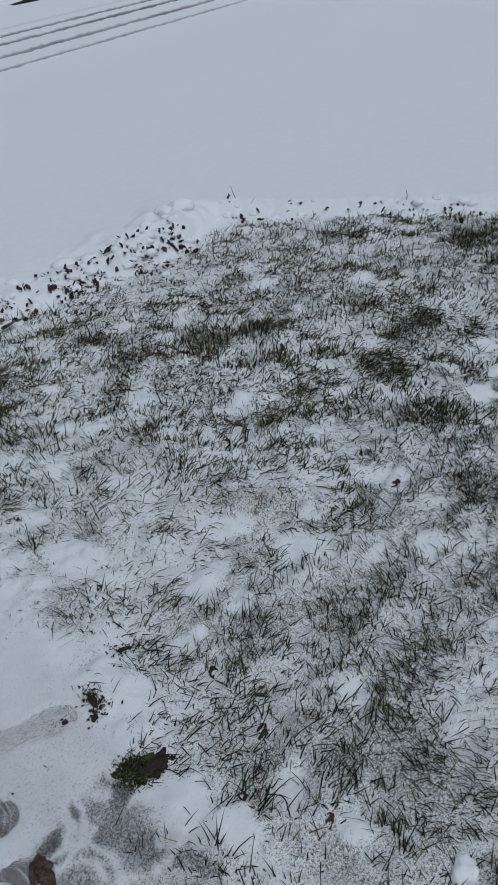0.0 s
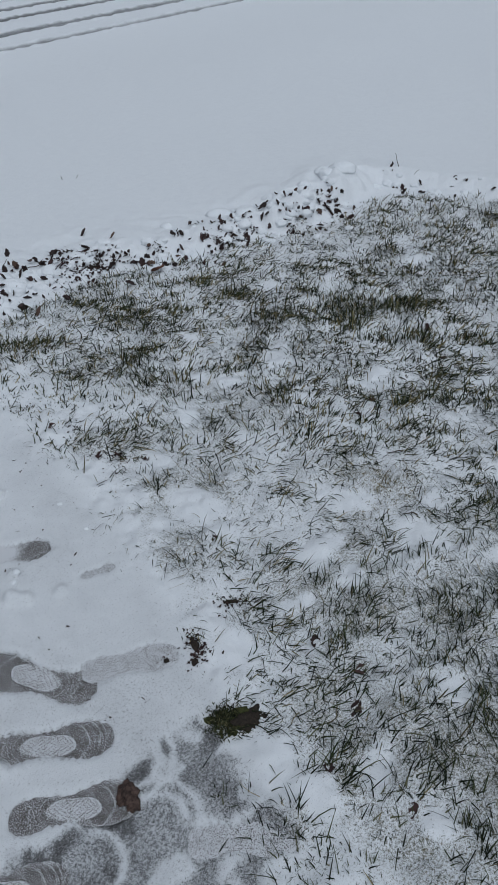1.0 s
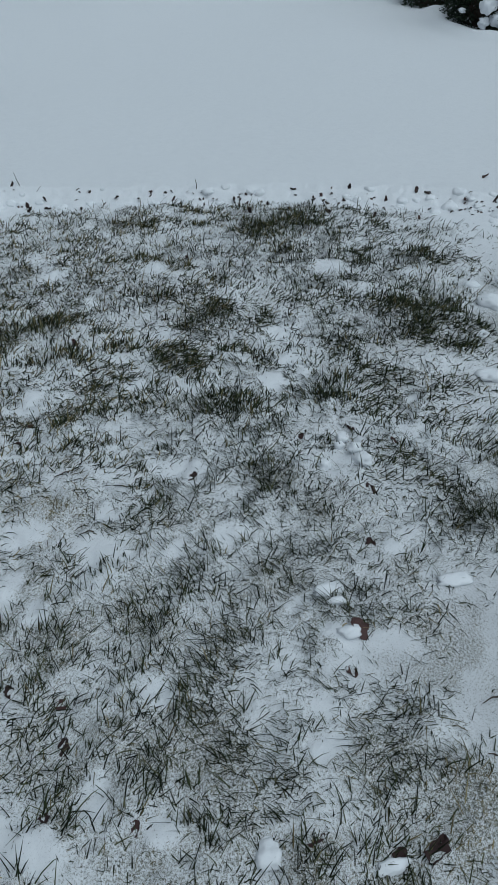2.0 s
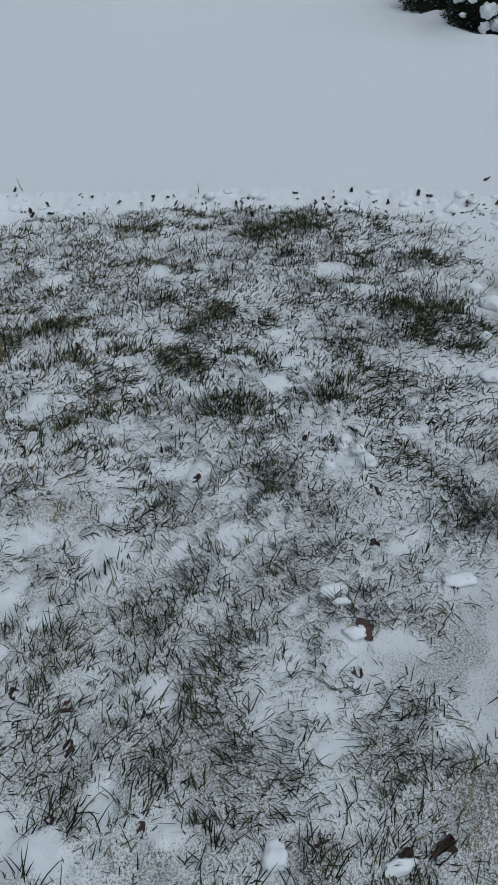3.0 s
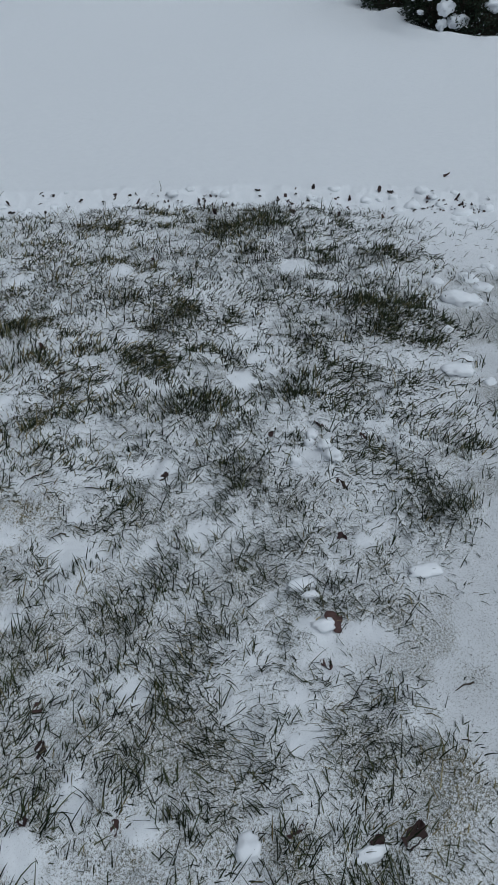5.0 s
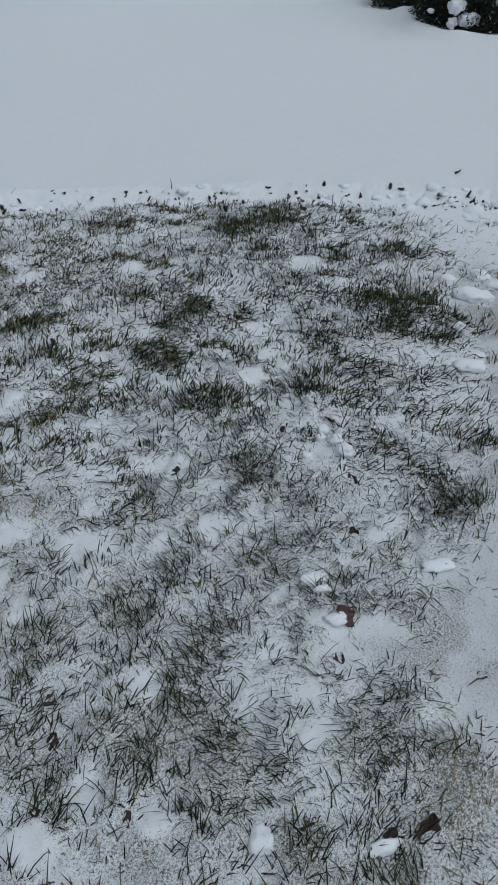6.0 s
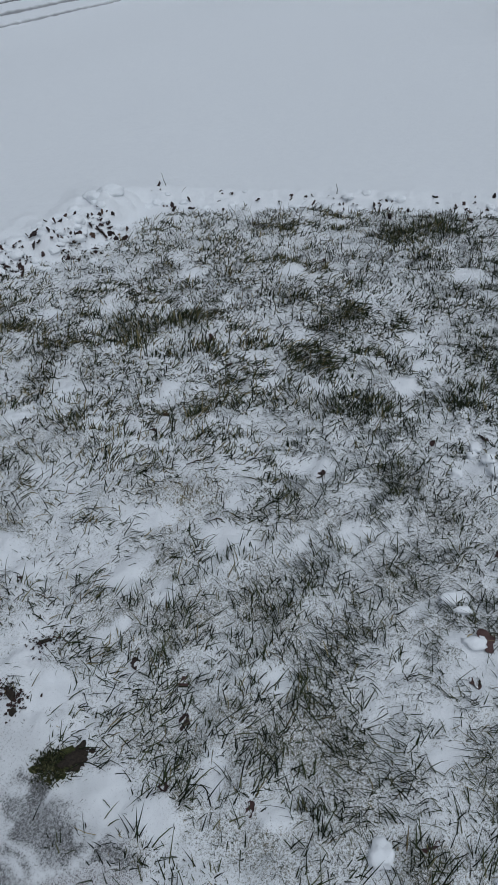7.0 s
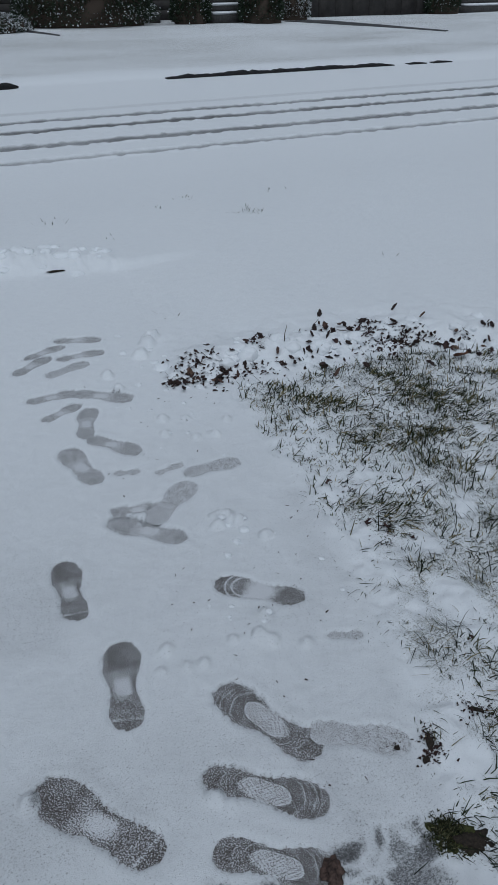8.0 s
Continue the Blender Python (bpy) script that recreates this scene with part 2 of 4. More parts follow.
# dense dark tufts: x, y, radius
TUFTS_A = [(1.12, 1.22, .027), (1.23, 1.22, .028), (1.24, 1.23, .033), (1.28, 0.77, .042), (1.29, 0.96, .032), (1.31, 1.41, .024), (1.33, 1.23, .034), (1.35, 1.08, .033),
          (1.36, 1.22, .029), (1.36, 1.11, .045), (1.39, 1.37, .036), (1.41, 1.19, .035), (1.41, 1.20, .035), (1.42, 1.09, .034), (1.43, 0.83, .050), (1.43, 1.60, .032),
          (1.43, 1.87, .028), (1.44, 1.56, .051), (1.45, 1.86, .063), (1.45, 0.96, .045), (1.45, 1.78, .048), (1.46, 1.40, .031), (1.48, 1.85, .056), (1.50, 0.72, .034),
          (1.51, 1.40, .038), (1.52, 0.52, .034)]
TUFTS_B = [(1.52, 0.70, .056), (1.53, 1.03, .041), (1.53, 0.56, .046), (1.54, 1.84, .028), (1.54, 1.43, .038), (1.54, 1.09, .030), (1.54, 1.27, .031), (1.55, 0.66, .034),
          (1.56, 1.63, .034), (1.57, 1.26, .037), (1.57, 2.08, .031), (1.57, 1.41, .051), (1.57, 1.53, .026), (1.58, 2.08, .031), (1.61, 2.40, .051), (1.63, 1.06, .042),
          (1.65, 1.92, .045), (1.65, 2.31, .058), (1.70, 1.05, .050), (1.70, 1.26, .045), (1.73, 1.23, .064), (1.74, 3.12, .085), (1.77, 1.19, .039), (1.77, 1.82, .045),
          (1.82, 3.02, .083), (1.84, 0.76, .038)]
TUFTS_C = [(1.84, 2.74, .058), (1.84, 2.07, .033), (1.85, 0.86, .026), (1.86, 0.64, .032), (1.88, 0.67, .045), (1.88, 1.19, .040), (1.89, 2.21, .043), (1.91, 1.03, .047),
          (1.92, 0.76, .039), (1.93, 2.73, .079), (1.94, 1.18, .027), (1.95, 2.48, .065), (1.95, 2.52, .047), (1.95, 2.46, .037), (1.98, 1.02, .048), (1.99, 2.66, .078),
          (2.01, 1.82, .040), (2.01, 1.91, .057), (2.04, 0.90, .041), (2.12, 2.09, .044), (2.16, 1.12, .044), (2.17, 2.95, .109), (2.18, 1.46, .039), (2.20, 0.55, .051),
          (2.20, 2.75, .052), (2.21, 1.04, .067)]
TUFTS_D = [(2.22, 1.71, .033), (2.24, 2.86, .086), (2.25, 0.59, .067), (2.26, 1.12, .069), (2.26, 0.83, .027), (2.28, 1.78, .034), (2.31, 2.37, .059), (2.31, 0.66, .053),
          (2.39, 1.68, .043), (2.47, 1.01, .029), (2.51, 2.48, .084), (2.51, 0.53, .057), (2.52, 1.38, .060), (2.53, 1.79, .040), (2.55, 2.90, .069), (2.56, 1.33, .078),
          (2.57, 2.71, .078), (2.62, 2.24, .062), (2.68, 1.96, .059), (2.71, 1.07, .053), (2.72, 2.29, .074), (2.73, 1.57, .057), (2.80, 1.06, .055), (2.81, 1.64, .058),
          (2.84, 2.17, .032), (2.85, 0.92, .074)]
TUFTS_E = [(2.87, 1.01, .075), (2.90, 2.66, .047), (2.90, 2.13, .065), (3.02, 1.62, .052), (3.04, 1.11, .060), (3.14, 0.73, .061), (3.15, 1.60, .064), (3.19, 1.84, .062),
          (3.19, 0.87, .072), (3.26, 2.48, .045), (3.28, 0.68, .074), (3.35, 0.98, .087), (3.37, 0.79, .098), (3.46, 1.83, .033), (3.56, 2.06, .045), (3.57, 1.18, .047),
          (3.68, 1.82, .050), (3.72, 1.15, .061), (3.73, 1.47, .045), (3.85, 0.95, .080), (3.87, 2.19, .049), (3.87, 2.33, .050), (3.93, 1.75, .067), (4.02, 1.66, .095),
          (4.05, 1.53, .095)]
TUFTS = TUFTS_A + TUFTS_B + TUFTS_C + TUFTS_D + TUFTS_E
# yellowed spots: x, y, radius
GOLD = [(1.42, 0.52, .05), (1.46, 0.50, .06), (1.97, 1.62, .075)]
# boot prints: heel x, y, toe x, y
PRINTS_NEAR = [(0.70, 1.63, 0.55, 1.89), (0.73, 1.93, 0.81, 2.18), (0.72, 2.30, 0.76, 2.54), (0.84, 1.77, 1.02, 1.59), (1.06, 1.70, 0.96, 1.96),
               (1.08, 1.77, 1.24, 1.64), (1.26, 2.12, 1.09, 2.29), (0.80, 1.62, 0.97, 1.46), (0.64, 1.59, 0.80, 1.44), (0.98, 1.35, 1.11, 1.20), (1.25, 1.99, 1.33, 1.95)]
PRINTS_FAR = [(1.08, 4.08, 1.27, 3.99), (0.92, 3.94, 1.11, 4.00), (0.85, 3.80, 1.03, 3.91), (1.04, 3.88, 1.25, 3.86), (0.96, 3.73, 1.16, 3.78), (0.85, 3.54, 1.05, 3.52),
              (1.03, 3.54, 1.21, 3.37), (0.87, 3.36, 1.03, 3.42), (0.97, 3.17, 1.06, 3.38), (0.99, 3.17, 1.11, 2.99), (0.93, 2.87, 0.91, 3.13), (1.00, 2.91, 1.08, 2.88),
              (1.12, 2.85, 1.22, 2.86), (1.20, 2.81, 1.39, 2.79), (1.01, 2.60, 1.21, 2.74), (1.08, 2.48, 0.92, 2.68), (0.93, 2.71, 1.09, 2.65)]
TRACKS = (8.26, 9.04, 10.0, 10.72, 11.5)
# trodden slush beside the lawn: x, y, radius, how bare
SCUFFS = [(0.76, 1.55, .055, .75), (0.80, 1.53, .06, .8), (0.85, 1.525, .055, .75), (0.90, 1.50, .06, .75), (0.95, 1.51, .06, .7), (1.02, 1.485, .06, .72), (1.06, 1.51, .06, .72),
          (1.11, 1.49, .05, .65), (1.15, 1.48, .045, .6), (1.06, 1.42, .06, .6), (0.99, 1.32, .06, .55), (1.09, 1.34, .05, .5), (0.92, 1.45, .06, .7), (1.06, 1.24, .07, .55), (0.85, 1.46, .08, .45),
          (0.98, 1.42, .08, .4), (0.88, 1.37, .08, .5), (0.94, 1.25, .09, .5), (0.72, 1.48, .08, .6), (0.80, 1.38, .08, .5), (0.95, 1.38, .17, .52), (1.06, 1.40, .12, .55), (0.83, 1.42, .13, .55), (1.10, 1.50, .08, .6), (0.98, 1.49, .09, .62)]
# kicked-up crumbs of snow on the path: x, y, radius
CRUMBS = [(.85, 2.05, .014), (.89, 2.11, .018), (.91, 2.04, .012), (.95, 2.03, .02), (1.10, 2.06, .024), (1.12, 2.03, .018), (1.04, 2.07, .016), (1.19, 1.99, .016), (1.22, 2.53, .032),
          (1.25, 2.50, .028), (1.19, 2.50, .024), (1.29, 2.40, .022), (1.26, 3.17, .022), (1.34, 3.15, .02), (1.32, 3.00, .018), (1.39, 2.99, .022), (1.23, 3.07, .018), (1.46, 3.07, .02),
          (1.44, 3.84, .04), (1.37, 3.75, .035), (1.47, 3.90, .04), (1.19, 3.62, .03), (1.19, 3.48, .026), (.52, 1.85, .022), (.84, 1.71, .018), (.86, 1.68, .016), (1.15, 2.12, .014)]
SWIRLS = [(0.97, 1.41, .05), (0.97, 1.41, .075), (1.09, 1.50, .035), (1.02, 1.53, .05), (1.02, 1.53, .075), (0.99, 1.31, .05), (1.15, 1.28, .06), (0.84, 1.44, .06), (0.93, 1.52, .06)]


def sole_half(u):
    """Half the width of a sole, u from 0 at the heel to 1 at the toe, for a sole 1 long."""
    return np.interp(u, [0, .03, .09, .2, .36, .48, .66, .8, .92, .98, 1], [0, .085, .13, .145, .118, .112, .165, .17, .135, .085, 0])


def sole_bend(u):
    return 0.035 * np.sin((u - 0.3) * math.pi)


def in_print(x, y, p):
    """How far inside a boot print, in metres; negative outside."""
    hx, hy, tx, ty = p
    length = math.hypot(tx - hx, ty - hy)
    ux, uy = (tx - hx) / length, (ty - hy) / length
    u = ((x - hx) * ux + (y - hy) * uy) / length
    v = ((y - hy) * ux - (x - hx) * uy) / length - sole_bend(u)
    return np.where((u > -0.1) & (u < 1.1), sole_half(np.clip(u, 0, 1)) - np.abs(v), -0.2) * length


def yard_rise(y):
    return 0.05 * smooth(14.4, 15.0, y) + 0.45 * np.clip((y - 14.6) / 7.4, 0, 1)


def relief(x, y):
    """Height of the snow, and how much thatch and wet concrete show through it."""
    x, y = np.asarray(x, float), np.asarray(y, float)
    near = (np.abs(x - 1) < 9) & (np.abs(y - 1) < 9)
    d, dl = np.full(x.shape, 3.0), np.full(x.shape, 3.0)
    d[near] = outside(x[near], y[near], CLEARED)
    dl[near] = outside(x[near], y[near], LAWN)
    d = d + 0.07 * (fractal(x, y, 0.16, 3) - 0.5) + 0.06 * (fractal(x, y, 0.06, 4) - 0.5)
    deep = smooth(-0.01, 0.16, d)
    corner = np.exp(-((x - 3.55) / 0.45) ** 2 - ((y - 3.1) / 0.25) ** 2)
    flat_far = 1 - smooth(5.5, 7.2, y)
    h = deep * (1 - 0.75 * smooth(3.5, 3.8, y) * (1 - smooth(1.7, 2.2, x)) * (1 - smooth(4.85, 4.95, y))) * (0.045 + corner * (0.02 + 0.13 * np.maximum(0, fractal(x, y, 0.17, 12, 3) - 0.3)) + 0.02 * (fractal(x, y, 0.9, 11) - 0.5)) * flat_far
    rim = np.exp(-((d - 0.07) / 0.11) ** 2) * deep * (1 - smooth(3.55, 3.75, y) * (1 - smooth(4.85, 4.95, y)))
    clods = np.abs(value_noise(x, y, 0.075, 21) - 0.5) + 0.6 * np.abs(value_noise(x, y, 0.035, 22) - 0.5)
    h = h + rim * (0.055 * (0.55 - clods)) * (1 - 0.5 * smooth(3.8, 4.1, x))
    h = h + np.exp(-((d - 0.28) / 0.2) ** 2) * deep * 0.03 * (fractal(x, y, 0.09, 23) - 0.5) * (1 - smooth(3.75, 3.95, y)) * (1 - 0.85 * smooth(3.7, 4.0, x))
    edge = dl + 0.14 * (fractal(x, y, 0.18, 5) - 0.5) + 0.2 * (fractal(x, y, 0.4, 6) - 0.5)
    lawn = 1 - smooth(-0.06, 0.05, edge)
    h = h + lawn * (0.022 * (fractal(x, y, 0.28, 31) - 0.5) + 0.03 * (fractal(x, y, 0.07, 33, 3) - 0.5) + 0.011 * (value_noise(x, y, 0.028, 35) - 0.5))
    h = h + (1 - lawn) * (1 - deep) * (0.006 * (fractal(x, y, 0.3, 41) - 0.5) + 0.0015 * (value_noise(x, y, 0.02, 43) - 0.5))
    white, tuft, warm = np.zeros(x.shape), np.zeros(x.shape), np.zeros(x.shape)
    on = np.flatnonzero(near & (dl < 0.4))
    ux, uy = x[on], y[on]
    ragged, tufty = 1.7 * (fractal(ux, uy, 0.07, 51, 4) - 0.5), 1.8 * (fractal(ux, uy, 0.08, 53, 4) - 0.5)
    for places, field, rough, grow, lo, hi in ((PATCHES, white, ragged, 0.95, 0.55, 1.15), (TUFTS, tuft, tufty, 1.0, 0.1, 1.75), (GOLD, warm, tufty, 1.2, 0.3, 1.5)):
        for px, py, r in places:
            k = np.flatnonzero((np.abs(ux - px) < 2.6 * r) & (np.abs(uy - py) < 2.6 * r))
            if len(k):
                rr = np.hypot(ux[k] - px, uy[k] - py) / (grow * r) + rough[k]
                field[on[k]] = np.maximum(field[on[k]], 1 - smooth(lo, hi, rr))
    h = h + lawn * (0.001 * white + 0.006 * tuft)
    close_by = 1 - smooth(0.75, 1.35, np.hypot(x - 0.7, y - 0.7))
    thin = lawn * np.clip(0.1 + 0.75 * fractal(x, y, 0.12, 61, 4) + 0.1 * close_by + 0.1 * tuft + 0.15 * warm - 0.45 * white, 0, 0.76) * (1 - 0.2 * smooth(1.2, 2.2, np.hypot(x - 0.8, y - 0.7)))
    # the strip beside the lawn is only half covered
    strip = (1 - lawn) * (1 - smooth(0.6, 0.95, y)) * smooth(0.1, 0.35, y) * smooth(1.35, 1.6, x) * (1 - smooth(3.6, 4.2, x))
    thin = thin + strip * (0.3 + 0.35 * smooth(0.42, 0.62, fractal(x, y, 0.16, 63, 4)))
    slush = np.zeros(x.shape)
    for px, py, r in CRUMBS:
        k = np.flatnonzero((np.abs(x - px) < 3 * r) & (np.abs(y - py) < 3 * r))
        if len(k):
            q = np.hypot(x[k] - px, y[k] - py) / r + 1.3 * (fractal(x[k], y[k], 0.035, 66) - 0.5)
            h[k] = h[k] + 0.85 * r * (1 - smooth(0.45, 1.05, q))
    band = (1 - smooth(0.02, 0.3, -dl)) * (x < 2.0) * (y > 0.9) * (y < 2.95)
    thin = thin * (1 - 0.6 * band * (1 - tuft))
    close = near & (d < 0.2) & (dl > -0.2)
    for p in PRINTS_NEAR + PRINTS_FAR:
        box = close & (np.hypot(x - (p[0] + p[2]) / 2, y - (p[1] + p[3]) / 2) < 0.3)
        if box.any():
            s = in_print(x[box], y[box], p) + 0.009 * (fractal(x[box], y[box], 0.022, 71) - 0.5)
            h[box] = h[box] - 0.006 * smooth(-0.005, 0.005, s) + 0.0012 * np.exp(-((s + 0.012) / 0.008) ** 2)
            slush[box] = np.maximum(slush[box], 0.6 * smooth(-0.002, 0.004, s))
    slush = np.maximum(slush, 0.26 * strip * (0.6 + 0.7 * fractal(x, y, 0.2, 65)))
    ball = np.hypot(x - 0.95, y - 1.42) < 0.5
    sx, sy = x[ball], y[ball]
    wx, wy = sx + 0.17 * (fractal(sx, sy, 0.07, 72, 4) - 0.5), sy + 0.17 * (fractal(sx, sy, 0.07, 74, 4) - 0.5)
    scuff = np.zeros(sx.shape)
    for px, py, pr, much in SCUFFS:
        scuff = np.maximum(scuff, 1.25 * much * (1 - smooth(0.35, 1.15, np.hypot(wx - px, wy - py) / pr)))
    scuff = scuff * (0.72 + 0.5 * fractal(sx, sy, 0.05, 75, 4)) * (1 - 0.55 * smooth(0.55, 0.66, fractal(sx, sy, 0.07, 76, 3)))
    # curved tread marks left by turning soles
    for px, py, pr in SWIRLS:
        q = np.hypot(sx - px, sy - py)
        scuff = scuff * (1 - 0.6 * np.exp(-((q - pr) / 0.007) ** 2) * smooth(-0.3, 0.4, np.sin(np.arctan2(sy - py, sx - px) + px * 40)))
    h[ball] = h[ball] - 0.005 * scuff + 0.004 * (fractal(sx, sy, 0.03, 77) - 0.5)
    slush[ball] = np.maximum(slush[ball], scuff)
    slush = np.maximum(slush, (1 - lawn) * (1 - deep) * (1 - smooth(2.2, 3.6, y)) * (1 - smooth(1.4, 1.65, x)) * (0.17 + 0.13 * smooth(0.35, 0.7, fractal(x, y, 0.3, 79)) + 0.04 * (1 - smooth(1.5, 2.1, y))))
    wob = 0.03 * (fractal(x, y * 0, 2.2, 81) - 0.5)
    for k, ty in enumerate(TRACKS):
        q = np.abs(y - ty - wob - 0.03 * (value_noise(x, y, 0.07, 84 + k) - 0.5))
        groove = 1 - smooth(0.07 + 0.02 * (k > 0), 0.13 + 0.03 * (k > 0), q)
        h = h - (0.016 if k < 4 else 0.004) * groove + (0.02 if k < 4 else 0.004) * np.exp(-((q - 0.13) / 0.04) ** 2) * value_noise(x, y, 0.06, 85)
        slush = np.maximum(slush, (0.6, 0.72, 0.82, 0.72, 0.2)[k] * groove * (0.72 + 0.5 * fractal(x, y, 0.5, 87, 4)))
    h = h + 0.012 * (fractal(x, y, 0.12, 89) - 0.5) * smooth(9.1, 9.2, y) * (1 - smooth(9.8, 9.95, y))
    bank = np.exp(-((y - 5.22) / 0.12) ** 2) * (1 - smooth(1.15, 1.6, x)) * smooth(-3, -2, x)
    h = h + bank * (0.035 + 0.09 * np.maximum(0, fractal(x, y, 0.2, 93) - 0.35) + 0.03 * (value_noise(x, y, 0.1, 95) - 0.5))
    for sx, sy, sa, sb, up in ((10.02, 0.58, 1.12, 0.9, 0.07), (11.2, 1.25, 0.95, 0.95, 0.02)):
        q = np.hypot((x - sx) / sa, (y - sy) / sb)
        h = h + up * np.exp(-((q - 1.12) / 0.16) ** 2) * (0.45 + 0.9 * fractal(x, y, 0.35, 99))
    h = h + yard_rise(y) + 0.05 * (fractal(x, y, 3.0, 91) - 0.5) * smooth(15.0, 18.0, y)
    # streaky thatch flecks grey the snow of the yard across the street
    thin = thin + 0.6 * smooth(14.7, 15.6, y) * (0.45 + 0.65 * fractal(x * 0.4, y, 0.9, 97, 4))
    return h, thin, slush, lawn, white, tuft, warm


def height(x, y):
    return float(relief(np.array([x]), np.array([y]))[0][0])


def spread(*pieces):
    """Grid lines: from, to, spacing."""
    out = [np.arange(a, b, s) for a, b, s in pieces]
    return np.concatenate(out)


far = 40 * 1.25 ** np.arange(1, 12)
XS = np.concatenate([-far[::-1], spread((-40, -8, 2.0), (-8, -1, 0.4), (-1, 0.35, 0.05), (0.35, 2.6, 0.009), (2.6, 4.7, 0.014), (4.7, 8.0, 0.03), (8, 14, 0.05), (14, 40.1, 0.5)), far])
YS = np.concatenate([-far[::-1], spread((-40, -8, 2.0), (-8, -1, 0.4), (-1, 0.35, 0.05), (0.35, 2.6, 0.009), (2.6, 4.2, 0.014), (4.2, 7.9, 0.035), (7.9, 11.8, 0.025), (11.8, 14.44, 0.12), (14.44, 14.6, 0.02), (14.6, 25, 0.12), (25, 40.1, 0.6)), far])


def build_ground():
    gx, gy = np.meshgrid(XS, YS)
    x, y = gx.ravel(), gy.ravel()
    h, thin, slush, lawn, white, tuft, warm = relief(x, y)
    nx, ny = len(XS), len(YS)
    me = bpy.data.meshes.new("ground")
    me.vertices.add(nx * ny)
    me.vertices.foreach_set("co", np.stack([x, y, h], 1).ravel().astype(np.float32))
    i = (np.arange(ny - 1)[:, None] * nx + np.arange(nx - 1)[None, :]).ravel()
    quads = np.stack([i, i + 1, i + nx + 1, i + nx], 1)
    me.loops.add(quads.size)
    me.loops.foreach_set("vertex_index", quads.ravel().astype(np.int32))
    me.polygons.add(len(quads))
    me.polygons.foreach_set("loop_start", (np.arange(len(quads)) * 4).astype(np.int32))
    me.polygons.foreach_set("use_smooth", np.ones(len(quads), bool))
    for name, values in (("thatch", thin), ("slush", slush)):
        me.attributes.new(name, "FLOAT", "POINT").data.foreach_set("value", values.astype(np.float32))
    me.update(calc_edges=True)
    me.validate()
    me.materials.append(M_GROUND)
    return tagged(new("ground", me), "snow-covered lawn, path and street under an overcast sky", "ground", kind="structure")


build_ground()


# ---- helpers for things ----
def mesh_object(name, verts, faces, mat, parent=None, shade=True):
    me = bpy.data.meshes.new(name)
    me.from_pydata([tuple(v) for v in verts], [], [tuple(f) for f in faces])
    if shade:
        me.polygons.foreach_set("use_smooth", np.ones(len(me.polygons), bool))
    me.materials.append(mat)
    ob = new(name, me)
    ob.parent = parent
    return ob


def part(name, bm, mat, parent=None, label=""):
    me = bpy.data.meshes.new(name)
    bm.to_mesh(me)
    bm.free()
    me.polygons.foreach_set("use_smooth", np.ones(len(me.polygons), bool))
    me.materials.append(mat)
    ob = new(name, me)
    ob.parent = parent
    if label:
        ob["label"] = label
    return ob


def base(name, x, y, z, label, category, group=""):
    ob = new(name)
    ob.location = (x, y, z)
    return tagged(ob, label, category, group)


def lump(r, seed, squash=(1, 1, 1), rough=0.35, level=2):
    """A rough clod as a bmesh."""
    bm = bmesh.new()
    bmesh.ops.create_icosphere(bm, subdivisions=level, radius=1.0)
    off = Vector((seed * 3.7, seed * 1.3, seed * 2.1))
    for v in bm.verts:
        k = 1 + rough * (noise.noise(v.co * 1.5 + off) + 0.6 * noise.noise(v.co * 3.6 + off))
        v.co = Vector((v.co.x * squash[0], v.co.y * squash[1], v.co.z * squash[2])) * r * k
    return bm


def box(bm, x0, x1, y0, y1, z0, z1, bevel=0.0):
    r = bmesh.ops.create_cube(bm, size=1.0)
    bmesh.ops.transform(bm, matrix=Matrix.Translation(((x0 + x1) / 2, (y0 + y1) / 2, (z0 + z1) / 2)) @ Matrix.Diagonal((x1 - x0, y1 - y0, z1 - z0, 1)), verts=r["verts"])
    if bevel:
        bmesh.ops.bevel(bm, geom=list({e for v in r["verts"] for e in v.link_edges}), offset=bevel, segments=2, affect="EDGES")


